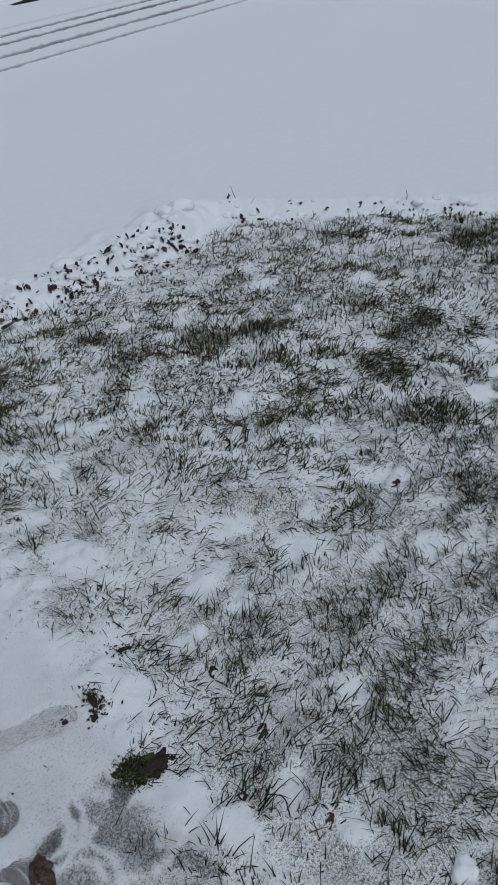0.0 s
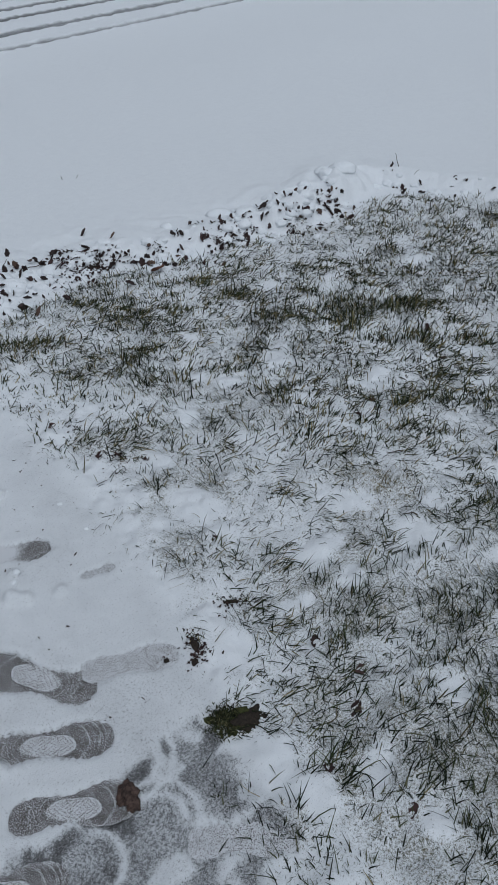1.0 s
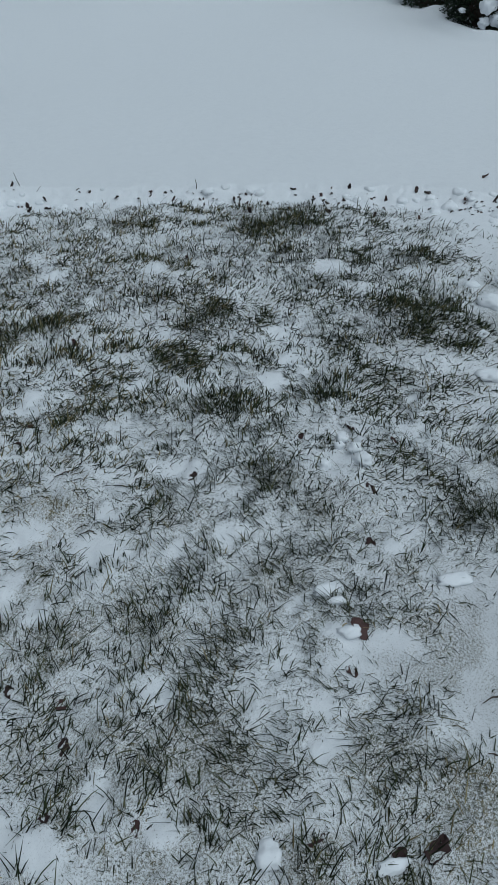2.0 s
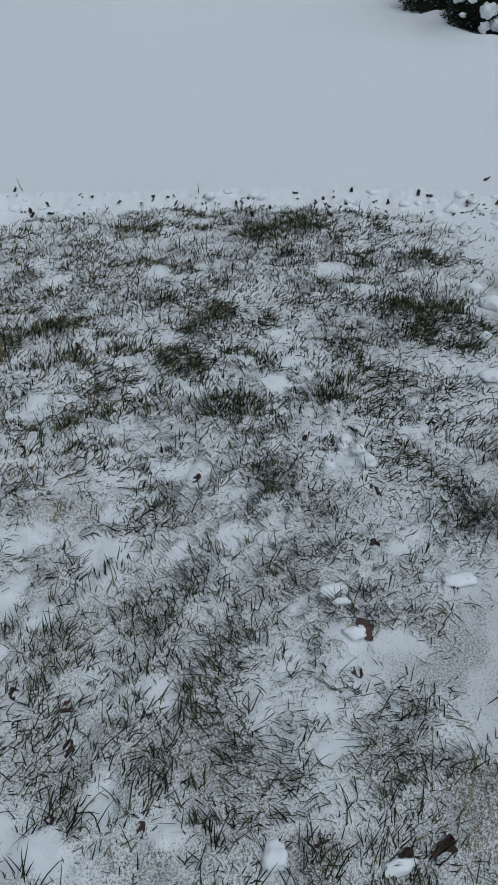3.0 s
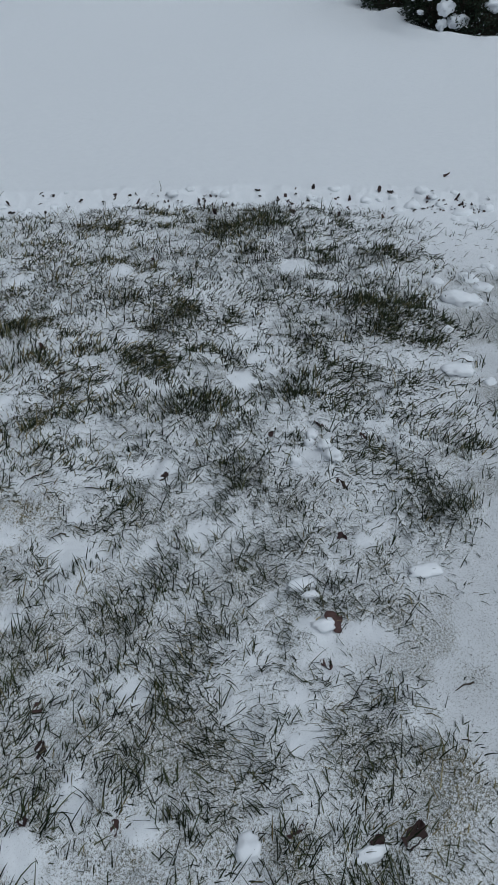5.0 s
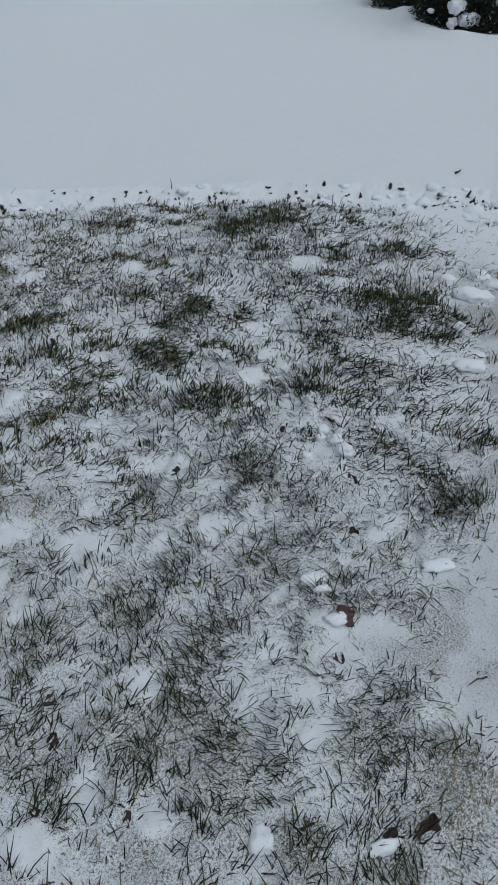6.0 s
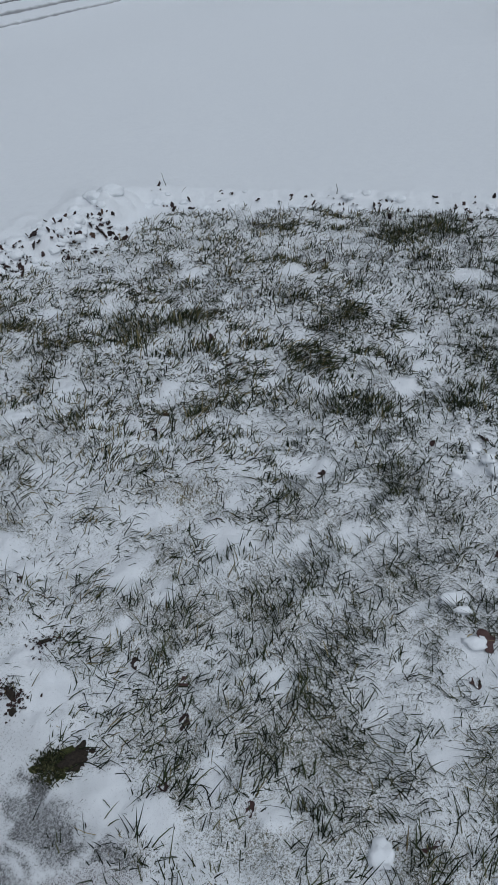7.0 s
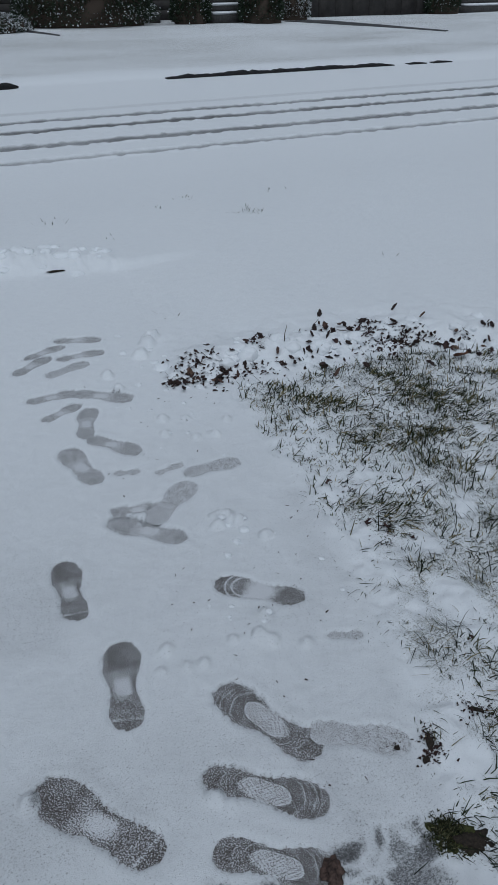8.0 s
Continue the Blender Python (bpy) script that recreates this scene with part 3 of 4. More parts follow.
# ---- grass ----
def blades(name, x, y, z, az, length, lean, bend, width, straw, mat, label, category, joints=3):
    """Many curved tapering blades in one mesh, each with a pointed tip; joints: pieces along a blade."""
    n = len(x)
    size = 2 * joints + 1
    pts = np.zeros((n, size, 3))
    px, py, pz = x.copy(), y.copy(), z.copy()
    sx, sy = -np.sin(az), np.cos(az)
    for k in range(joints + 1):
        w = width * (1.0, 1.0, 0.75)[min(k, 2)] / 2
        if k == joints:
            pts[:, 2 * k] = np.stack([px, py, pz], 1)
            break
        for side in (0, 1):
            sg = 2 * side - 1
            pts[:, 2 * k + side] = np.stack([px + sg * w * sx, py + sg * w * sy, pz + sg * w * 0.35], 1)
        a = lean + bend * k * 1.5 / joints
        px, py, pz = px + np.sin(a) * np.cos(az) * length / joints, py + np.sin(a) * np.sin(az) * length / joints, pz + np.cos(a) * length / joints
    b = (np.arange(n) * size)[:, None]
    quads = [b + np.array([[2 * k, 2 * k + 1, 2 * k + 3, 2 * k + 2]]) for k in range(joints - 1)]
    tips = b + np.array([[2 * joints - 2, 2 * joints - 1, 2 * joints]])
    loops = np.concatenate([q.ravel() for q in quads] + [tips.ravel()])
    counts = np.concatenate([np.full(n * (joints - 1), 4), np.full(n, 3)])
    me = bpy.data.meshes.new(name)
    me.vertices.add(n * size)
    me.vertices.foreach_set("co", pts.ravel().astype(np.float32))
    me.loops.add(len(loops))
    me.loops.foreach_set("vertex_index", loops.astype(np.int32))
    me.polygons.add(len(counts))
    me.polygons.foreach_set("loop_start", np.concatenate([[0], np.cumsum(counts)[:-1]]).astype(np.int32))
    me.polygons.foreach_set("use_smooth", np.ones(len(counts), bool))
    me.attributes.new("straw", "FLOAT", "POINT").data.foreach_set("value", np.repeat(straw, size).astype(np.float32))
    me.update(calc_edges=True)
    me.materials.append(mat)
    return tagged(new(name, me), label, category, kind="stuff")


def grass_cover(x, y, field):
    """How thickly blades stand at a place."""
    h, thin, slush, lawn, white, tuft, warm = field
    patchy = smooth(0.36, 0.66, fractal(x, y, 0.13, 101)) * (0.45 + 0.9 * fractal(x, y, 0.5, 103))
    verge = 1 - 0.5 * (1 - smooth(0.02, 0.34, -outside(x, y, LAWN))) * (x < 2.0) * (y < 2.95) * (y > 0.9)
    fade = 1 - 0.5 * (1 - smooth(0.0, 0.3, -outside(x, y, LAWN))) * (y < 1.3) * (x > 2.6)
    cover = lawn * (0.16 + 0.08 * np.exp(-((x - 2.1) / 0.35) ** 2) + 0.32 * patchy) * (1 - 0.2 * smooth(2.0, 2.7, y)) * np.maximum(verge, 0.6 * tuft) * fade * (1 - 0.4 * smooth(1.3, 1.8, y) * (1 - smooth(1.8, 2.4, x))) + lawn * tuft * (0.27 + 0.27 * smooth(1.8, 2.4, x) * (1 - 0.3 * smooth(2.2, 2.8, y))) + 0.08 * lawn * warm
    strip = (1 - lawn) * (x > 1.4) * (x < 4.3) * (y < 0.85)
    return np.clip(cover, 0, 1) * (1 - 0.93 * white) + 0.018 * strip + 0.1 * strip * (x > 2.4) * smooth(0.45, 0.6, fractal(x, y, 0.12, 107))


def build_grass():
    n = 450000
    x, y = rng.uniform(0.85, 4.6, n), rng.uniform(0.25, 3.5, n)
    field = relief(x, y)
    keep = rng.uniform(0, 1, n) < grass_cover(x, y, field)
    x, y, tuft, warm = x[keep], y[keep], field[5][keep], field[6][keep]
    m = len(x)
    # blades lie combed in patches, and a part of them gathers into small rosettes
    az = 2 * math.pi * (fractal(x, y, 0.4, 105) * 2.0) + rng.normal(0, 0.6, m)
    heart = rng.permutation(m)[: m // 14]
    member = rng.uniform(0, 1, m) < 0.35
    to = heart[rng.integers(0, len(heart), m)]
    ox, oy = rng.normal(0, 0.013, m), rng.normal(0, 0.013, m)
    x, y, tuft, warm = np.where(member, x[to] + ox, x), np.where(member, y[to] + oy, y), np.where(member, tuft[to], tuft), np.where(member, warm[to], warm)
    az = np.where(member, np.arctan2(oy, ox) + rng.normal(0, 0.5, m), az)
    field = relief(x, y)
    keep = (rng.uniform(0, 1, m) > 0.75 * field[4]) & (field[3] + (y < 0.9) > 0.3)
    x, y, az, tuft, warm, member, z = x[keep], y[keep], az[keep], tuft[keep], warm[keep], member[keep], field[0][keep]
    m = len(x)
    far_off = smooth(1.2, 2.4, np.hypot(x - 0.65, y - 0.7))
    length = rng.gamma(6, 0.0052, m) * (1 + 0.12 * tuft) * (0.92 + 0.02 * far_off) * (1 - 0.5 * warm)
    length = np.where(rng.uniform(0, 1, m) < 0.04, rng.uniform(0.045, 0.075, m), length)
    lean = np.where(member, rng.normal(0.85, 0.35, m), rng.normal(1.15, 0.25, m))
    lean = np.clip(lean - 0.12 * tuft, 0.1, 1.45)
    bend = rng.normal(0.4, 0.45, m)
    width = rng.uniform(0.0013, 0.0026, m) * (1 + 0.5 * far_off)
    straw = (rng.uniform(0, 1, m) < 0.06 + 0.2 * smooth(1.3, 2.0, y) + 0.8 * warm).astype(float) * rng.uniform(0.3, 1, m)
    blades("grass", x, y, z - 0.004, az, length, lean, bend, width, straw, M_GRASS, "dark green winter lawn grass poking through thin snow", "grass")
    # the tips of blades that are all but buried
    n = 520000
    x, y = rng.uniform(0.85, 4.6, n), rng.uniform(0.25, 3.5, n)
    field = relief(x, y)
    keep = rng.uniform(0, 1, n) < 1.5 * (grass_cover(x, y, field) + 0.6 * field[6] + 0.12 * field[3] * (1 - field[4]) * (1 - smooth(0.75, 1.35, np.hypot(x - 0.7, y - 0.7)))) * smooth(0.3, 0.55, fractal(x, y, 0.05, 109))
    x, y, z, warm = x[keep], y[keep], field[0][keep], field[6][keep]
    m = len(x)
    far_off = smooth(1.2, 2.4, np.hypot(x - 0.65, y - 0.7))
    straw = (rng.uniform(0, 1, m) < 0.1 + 0.8 * warm).astype(float) * np.maximum(rng.uniform(0.2, 0.8, m), 0.9 * warm)
    blades("grass_tips", x, y, z - 0.001, rng.uniform(0, 6.3, m), rng.uniform(0.004, 0.014, m), rng.normal(1.1, 0.3, m), np.zeros(m), rng.uniform(0.0009, 0.0018, m) * (1 + 1.3 * far_off), straw,
           M_GRASS, "tips of dark grass blades all but buried in snow", "grass", 1)
    # single stalks and seed tips that stand out of the deep snow
    cx = np.repeat([2.68, 2.76, 1.49, 2.5, 3.14, 1.75, 2.2, 1.62, 3.0], [20, 16, 8, 8, 4, 4, 6, 4, 4])
    cy = np.repeat([5.56, 5.52, 5.93, 6.12, 6.08, 5.4, 6.0, 4.1, 4.3], [20, 16, 8, 8, 4, 4, 6, 4, 4])
    m = len(cx)
    cx, cy = cx + rng.normal(0, 0.05, m), cy + rng.normal(0, 0.05, m)
    blades("grass_stalks", cx, cy, relief(cx, cy)[0] - 0.01, rng.uniform(0, 6.3, m), rng.uniform(0.02, 0.06, m), rng.uniform(0.2, 1.2, m), rng.normal(0.2, 0.2, m),
           np.full(m, 0.0045), np.full(m, 0.1), M_GRASS, "thin grass stalks standing out of deep snow", "grass")


build_grass()


# ---- boot prints ----
def print_mesh(kind):
    """The floor of a boot print, 1 long, heel at the origin, toe towards x."""
    nu, nv = 170, 70
    us = np.linspace(0.005, 0.995, nu)
    verts, worn = [], []
    for u in us:
        w = sole_half(u) * 1.1
        for k in range(nv):
            s = 2 * k / (nv - 1) - 1
            v = s * w + sole_bend(u)
            if kind in (0, 3, 4):  # lugged sole: bare heel and ball, white arch
                fine = math.sin(u * 2 * math.pi / 0.05 + 3 * s * s) * math.sin(v * 2 * math.pi / 0.05)
                bare = 1.0 - 0.62 * math.exp(-((u - 0.47) / 0.11) ** 2 - (s / 0.6) ** 4) - (0.3 if kind == 0 else 0.0) * math.exp(-((u - 0.12) / 0.014) ** 2) - 0.04 * fine 
                if kind == 4:
                    ring = math.hypot(u - 0.66, v)
                    bare -= 0.6 * math.exp(-((u - 0.5) / 0.14) ** 2) + 0.5 * math.exp(-((ring - 0.15) / 0.01) ** 2) + 0.5 * math.exp(-((ring - 0.22) / 0.01) ** 2)
                z = 0.0
                bare *= 0.78 if kind == 3 else 1.0
            elif kind == 1:  # trainer: fine curved ridges, dimpled oval in the middle
                uu = u + 0.02 * noise.noise((u * 6, v * 6, 1))
                vv = v + 0.02 * noise.noise((u * 6, v * 6, 5))
                r1, r2 = math.hypot(uu - 0.58, vv * 1.2), math.hypot(uu - 0.36, vv)
                oval = math.hypot((uu - 0.5) / 0.2, vv / 0.09)
                dim = math.sin(uu * 2 * math.pi / 0.04) * math.sin(vv * 2 * math.pi / 0.035)
                bare = 1.02
                if oval < 1:
                    bare = 0.72 - 0.24 * dim - 0.15 * (1 - oval)
                arcs = math.exp(-((oval - 1.05) / 0.05) ** 2)
                if uu > 0.55:
                    arcs += 0.8 * math.exp(-((r1 - 0.235) / 0.006) ** 2) + 0.5 * math.exp(-((r1 - 0.28) / 0.005) ** 2) + 0.7 * math.exp(-((r1 - 0.325) / 0.006) ** 2) + 0.5 * math.exp(-((r1 - 0.37) / 0.005) ** 2)
                if uu < 0.38:
                    arcs += 0.5 * math.exp(-((r2 - 0.13) / 0.006) ** 2) + 0.4 * math.exp(-((r2 - 0.2) / 0.006) ** 2)
                bare -= 0.7 * min(1, arcs) * (0.6 + 0.8 * noise.noise((u * 5 + 9, v * 5, 3)))
                z = 0.0015 * (1 - bare)
            else:  # faint, half filled again
                bare = 0.66
                z = 0.002
            bare *= (1 - 0.2 * abs(s) ** 8) * (0.92 + 0.1 * noise.noise((u * 7, v * 7, kind)))
            verts.append((u, v, z / 0.27))
            worn.append(max(0.0, min(1.1, bare)))
    halves = []
    split = nu * 36 // 100
    for piece, lo, hi in (("heel_mark", 0, split), ("sole_mark", split, nu - 1)):
        faces = [((a - lo) * nv + b, (a - lo + 1) * nv + b, (a - lo + 1) * nv + b + 1, (a - lo) * nv + b + 1) for a in range(lo, hi) for b in range(nv - 1)]
        me = bpy.data.meshes.new(piece)
        me.from_pydata(verts[lo * nv:(hi + 1) * nv], [], faces)
        me.polygons.foreach_set("use_smooth", np.ones(len(faces), bool))
        me.attributes.new("worn", "FLOAT", "POINT").data.foreach_set("value", np.array(worn[lo * nv:(hi + 1) * nv], np.float32))
        me.materials.append(M_PRINT)
        halves.append(me)
    return halves


def build_prints():
    meshes = [print_mesh(k) for k in range(5)]
    labels = ("boot print pressed through thin snow to wet concrete on the path",
              "trainer print with curved tread ridges in thin snow", "faint older footprint half filled with new snow", "grey boot print in thin snow farther along the path",
              "small trainer print with a white arch in thin snow")
    kinds = [0, 0, 0, 1, 1, 2, 4, 1, 1, 2, 2] + [3, 3, 3, 3, 2, 3, 3, 3, 3, 3, 3, 2, 2, 2, 2, 3, 3]
    for p, k in zip(PRINTS_NEAR + PRINTS_FAR, kinds):
        hx, hy, tx, ty = p
        length = math.hypot(tx - hx, ty - hy)
        mx, my = (hx + tx) / 2, (hy + ty) / 2
        ob = new("footprint")
        ob.location = (hx, hy, height(mx, my) + 0.0026)
        ob.rotation_euler = (0, 0, math.atan2(ty - hy, tx - hx))
        ob.scale = (length, length, length)
        tagged(ob, labels[k], "footprint", "footprints on the path")
        for me in meshes[k]:
            new(me.name.split(".")[0], me).parent = ob


build_prints()


# ---- dead leaves ----
def leaf_mesh(seed):
    """A curled dead leaf with a wavy, notched edge, about 1 long, and its stalk."""
    r = random.Random(seed)
    nu, nv = 9, 7
    curl, twist, wave = r.uniform(0.6, 1.9), r.uniform(-0.8, 0.8), r.uniform(0.04, 0.12)
    verts, faces = [], []
    for side in (0, 1):
        for a in range(nu):
            u = a / (nu - 1)
            w = 0.36 * math.sin(math.pi * min(1, u * 0.93 + 0.06)) ** 0.7 * (1 + 0.22 * math.sin(u * 17 + seed))
            for b in range(nv):
                s = 2 * b / (nv - 1) - 1
                ang = s * curl * 0.5 + twist * (u - 0.5)
                z = (1 - math.cos(ang)) * w / max(0.3, curl) * 1.6 + wave * math.sin(u * 7 + s * 4 + seed) + 0.16 * (u - 0.4) ** 2
                verts.append((u - 0.5, math.sin(ang) * w / max(0.5, curl * 0.6), z - 0.012 * side))
    m = nu * nv
    for side in (0, 1):
        for a in range(nu - 1):
            for b in range(nv - 1):
                q = [a * nv + b, (a + 1) * nv + b, (a + 1) * nv + b + 1, a * nv + b + 1]
                faces.append([k + m * side for k in (q if side == 0 else q[::-1])])
    k = len(verts)
    verts += [(-0.5, -0.012, 0.04), (-0.5, 0.012, 0.04), (-0.72, 0.0, 0.09), (-0.72, 0.0, 0.065)]
    faces += [[k, k + 1, k + 2], [k, k + 3, k + 1], [k, k + 2, k + 3], [k + 1, k + 3, k + 2]]
    me = bpy.data.meshes.new("leaf")
    me.from_pydata(verts, [], faces)
    me.polygons.foreach_set("use_smooth", np.ones(len(faces), bool))
    me.materials.append(M_LEAF)
    return me


LEAVES = [leaf_mesh(s) for s in range(8)]


LAWN_LEAVES = [me.copy() for me in LEAVES]
for me in LAWN_LEAVES:
    me.materials[0] = M_WINE


def leaf(x, y, size, lift, tilt, label, group="", k=None, turn=None):
    ob = new("dead_leaf", (LAWN_LEAVES if group == "leaves on the lawn" else LEAVES)[rng.integers(0, 8) if k is None else k])
    ob.location = (x, y, height(x, y) + lift)
    ob.rotation_euler = (rng.normal(0, tilt), rng.normal(0, tilt), rng.uniform(0, 6.28) if turn is None else turn)
    ob.scale = (size, size * rng.uniform(0.8, 1.2), size)
    return tagged(ob, label, "leaf", group)


def along(line, n, spread_out, skew=1.0):
    """n places strewn along a line of points."""
    line = np.array(line)
    seg = np.hypot(*np.diff(line, axis=0).T)
    acc = np.concatenate([[0], np.cumsum(seg)])
    for s in rng.uniform(0, 1, n) ** skew * acc[-1]:
        k = min(len(seg) - 1, int(np.searchsorted(acc, s)) - 1)
        t = (s - acc[k]) / seg[k]
        p = line[k] * (1 - t) + line[k + 1] * t
        d = (line[k + 1] - line[k]) / seg[k]
        o = rng.normal(0, spread_out)
        yield p[0] - d[1] * o, p[1] + d[0] * o


BANK = [(1.40, 3.44), (1.65, 3.47), (2.1, 3.45), (2.42, 3.40), (2.72, 3.16), (3.05, 3.05), (3.3, 2.97), (3.6, 2.93)]
BACK = [(3.95, 3.0), (4.06, 2.66), (4.2, 2.25), (4.36, 1.66), (4.48, 1.0), (4.5, 0.5)]


# leaves that stand or lie apart from the rest: x, y, length
EDGE_LEAVES = [(4.13, 2.46, .03), (4.15, 2.35, .022), (4.21, 2.19, .04), (4.28, 1.90, .05), (4.16, 1.78, .05), (4.29, 1.73, .03), (4.25, 1.61, .03), (4.41, 1.49, .04), (4.26, 1.42, .06),
               (4.50, 1.37, .04), (4.47, 1.18, .045), (4.57, 1.05, .045), (4.53, 0.81, .055), (4.84, 0.74, .045), (4.57, 0.67, .05), (3.94, 2.85, .05), (4.02, 2.80, .04), (3.98, 2.58, .03),
               (4.27, 1.20, .035), (4.33, 1.00, .03), (4.05, 2.99, .04), (3.89, 2.81, .05), (3.94, 2.74, .04)]
BANK_LEAVES = [(2.20, 3.70, .055), (2.21, 3.54, .045), (2.10, 3.56, .04), (2.55, 3.62, .05), (1.85, 3.59, .04), (1.90, 3.37, .04), (1.71, 3.44, .045), (1.48, 3.46, .05), (1.57, 3.38, .055),
               (1.87, 3.46, .045), (2.00, 3.20, .05), (2.14, 3.21, .045), (2.32, 3.53, .05), (2.37, 3.10, .05), (2.60, 3.08, .04), (2.59, 3.25, .045), (2.58, 3.45, .04), (1.67, 3.44, .04),
               (1.53, 3.50, .04), (1.41, 3.35, .05), (2.05, 3.50, .04), (1.99, 3.29, .05), (2.43, 3.45, .05), (2.37, 3.29, .055), (2.52, 3.25, .045), (2.68, 3.10, .04), (3.23, 3.14, .055),
               (2.86, 3.06, .055), (3.00, 3.04, .045), (3.13, 3.02, .05), (3.18, 2.93, .04), (3.26, 2.84, .04), (3.48, 2.83, .05)]
LAWN_LEAVES_AT = [(3.59, 1.89, .045), (2.77, 1.98, .05), (2.64, 1.85, .035), (2.55, 0.97, .045), (2.29, 0.86, .045), (2.47, 1.10, .035), (1.34, 0.78, .04), (1.39, 0.58, .055), (1.36, 0.64, .04),
                  (1.27, 1.08, .03), (1.47, 1.33, .04), (1.70, 0.79, .035), (2.52, 0.83, .035), (2.29, 1.88, .03), (2.09, 0.82, .035), (2.86, 1.85, .03), (2.20, 1.87, .03), (1.38, 1.28, .04),
                  (1.45, 1.44, .03), (2.87, 1.36, .03), (2.20, 1.33, .035), (1.54, 1.83, .025), (1.24, 1.24, .03), (1.62, 2.28, .04), (1.58, 2.32, .045), (1.66, 2.22, .035), (1.58, 2.55, .035)]


def build_leaves():
    for x, y in along(BANK, 265, 0.075, 1.0):
        if value_noise(np.array([x]), np.array([y]), 0.16, 141)[0] > 0.5:
            leaf(x, y, rng.uniform(0.018, 0.042), rng.uniform(0.0, 0.016), 0.8, "dark brown curled dead leaf half buried in the snow bank", "leaves in the snow bank")
    for x, y, size in BANK_LEAVES:
        leaf(x, y, size * 0.8, 0.014, 0.9, "dark brown curled dead leaf half buried in the snow bank", "leaves in the snow bank")
    for x, y in along(BACK, 34, 0.04):
        leaf(x, y, rng.uniform(0.018, 0.034), rng.uniform(-0.006, 0.006), 0.7, "small dark dead leaf standing out of the snow edge", "leaves along the lawn edge")
    for x, y, size in EDGE_LEAVES:
        leaf(x, y, size * 0.85, 0.008, 0.9, "small dark dead leaf standing out of the snow edge", "leaves along the lawn edge")
    for x, y, size in LAWN_LEAVES_AT:
        leaf(x, y, size, 0.0, 0.35, "dark reddish-brown dead leaf lying on the snowy lawn", "leaves on the lawn")
    ob = leaf(1.81, 0.795, 0.05, 0.006, 0.3, "crumpled wine-brown dead leaf leaning on a lump of snow", "leaves on the lawn")
    ob.rotation_euler, ob.scale = (0.25, -0.35, 0.9), (0.055, 0.085, 0.05)
    ob = leaf(2.52, 3.10, 0.06, 0.02, 0.3, "rust-orange curled dead leaf against the snow bank")
    ob.data = ob.data.copy()
    ob.data.materials[0] = M_RUST
    big = part("crumpled_leaf", lump(0.021, 9.3, (1.25, 0.85, 0.6), 0.7, 4), M_BROWN)
    big.location, big.rotation_euler = (0.965, 1.485, height(0.965, 1.485) + 0.004), (0, 0, 0.85)
    tagged(big, "large crumpled brown dead leaf trodden into slush on the path", "leaf")


build_leaves()


def build_litter():
    spots = list(along(BANK, 2400, 0.065, 1.0)) + list(along(BACK, 260, 0.035))
    x, y = np.array([p[0] for p in spots]), np.array([p[1] for p in spots])
    keep = fractal(x, y, 0.14, 121) > 0.52
    x, y = x[keep], y[keep]
    for cx, cy, cr, q in ((1.287, 1.645, .016, 60), (1.275, 1.615, .016, 60), (1.26, 1.60, .03, 30), (1.41, 1.66, .025, 50), (1.215, 1.655, .012, 18), (2.38, 3.37, .045, 80), (1.62, 3.45, .03, 60), (1.4, 3.43, .025, 50), (1.61, 2.29, .035, 40), (1.58, 2.24, .025, 25), (1.62, 2.5, .03, 25), (1.6, 2.7, .03, 20), (1.44, 1.64, .02, 15)):
        x, y = np.append(x, rng.normal(cx, cr * 0.65, q)), np.append(y, rng.normal(cy, cr * 0.65, q))
    m = len(x)
    fine = np.where((x < 1.75) & (y < 3.2), 0.42, 1.1)
    blades("leaf_litter", x, y, relief(x, y)[0] + 0.002, rng.uniform(0, 6.3, m), fine * rng.uniform(0.006, 0.022, m), rng.uniform(0.6, 1.5, m), rng.normal(0.4, 0.5, m),
           fine * rng.uniform(0.004, 0.013, m), np.zeros(m), M_LITTER, "dark crumbled leaf litter mixed into the snow bank", "leaf litter")


build_litter()


def build_bits_and_crack_shade():
    # dark flecks that paint the short shadows of cracks in the snow, besides litter
    x, y = rng.uniform(0.95, 1.5, 130), rng.uniform(1.6, 3.6, 130)
    keep = (fractal(x, y, 0.25, 131) > 0.5) & (relief(x, y)[3] < 0.3)
    x, y = x[keep], y[keep]
    m = len(x)
    blades("path_bits_and_crack_shade", x, y, relief(x, y)[0] + 0.0005, rng.uniform(0, 6.3, m), rng.uniform(0.004, 0.014, m), rng.uniform(1.3, 1.5, m), rng.normal(0.1, 0.1, m),
           rng.uniform(0.0015, 0.004, m), np.zeros(m), M_LITTER, "tiny dark specks on the snowy path, painted crack shade and bits of litter", "leaf litter")


build_bits_and_crack_shade()


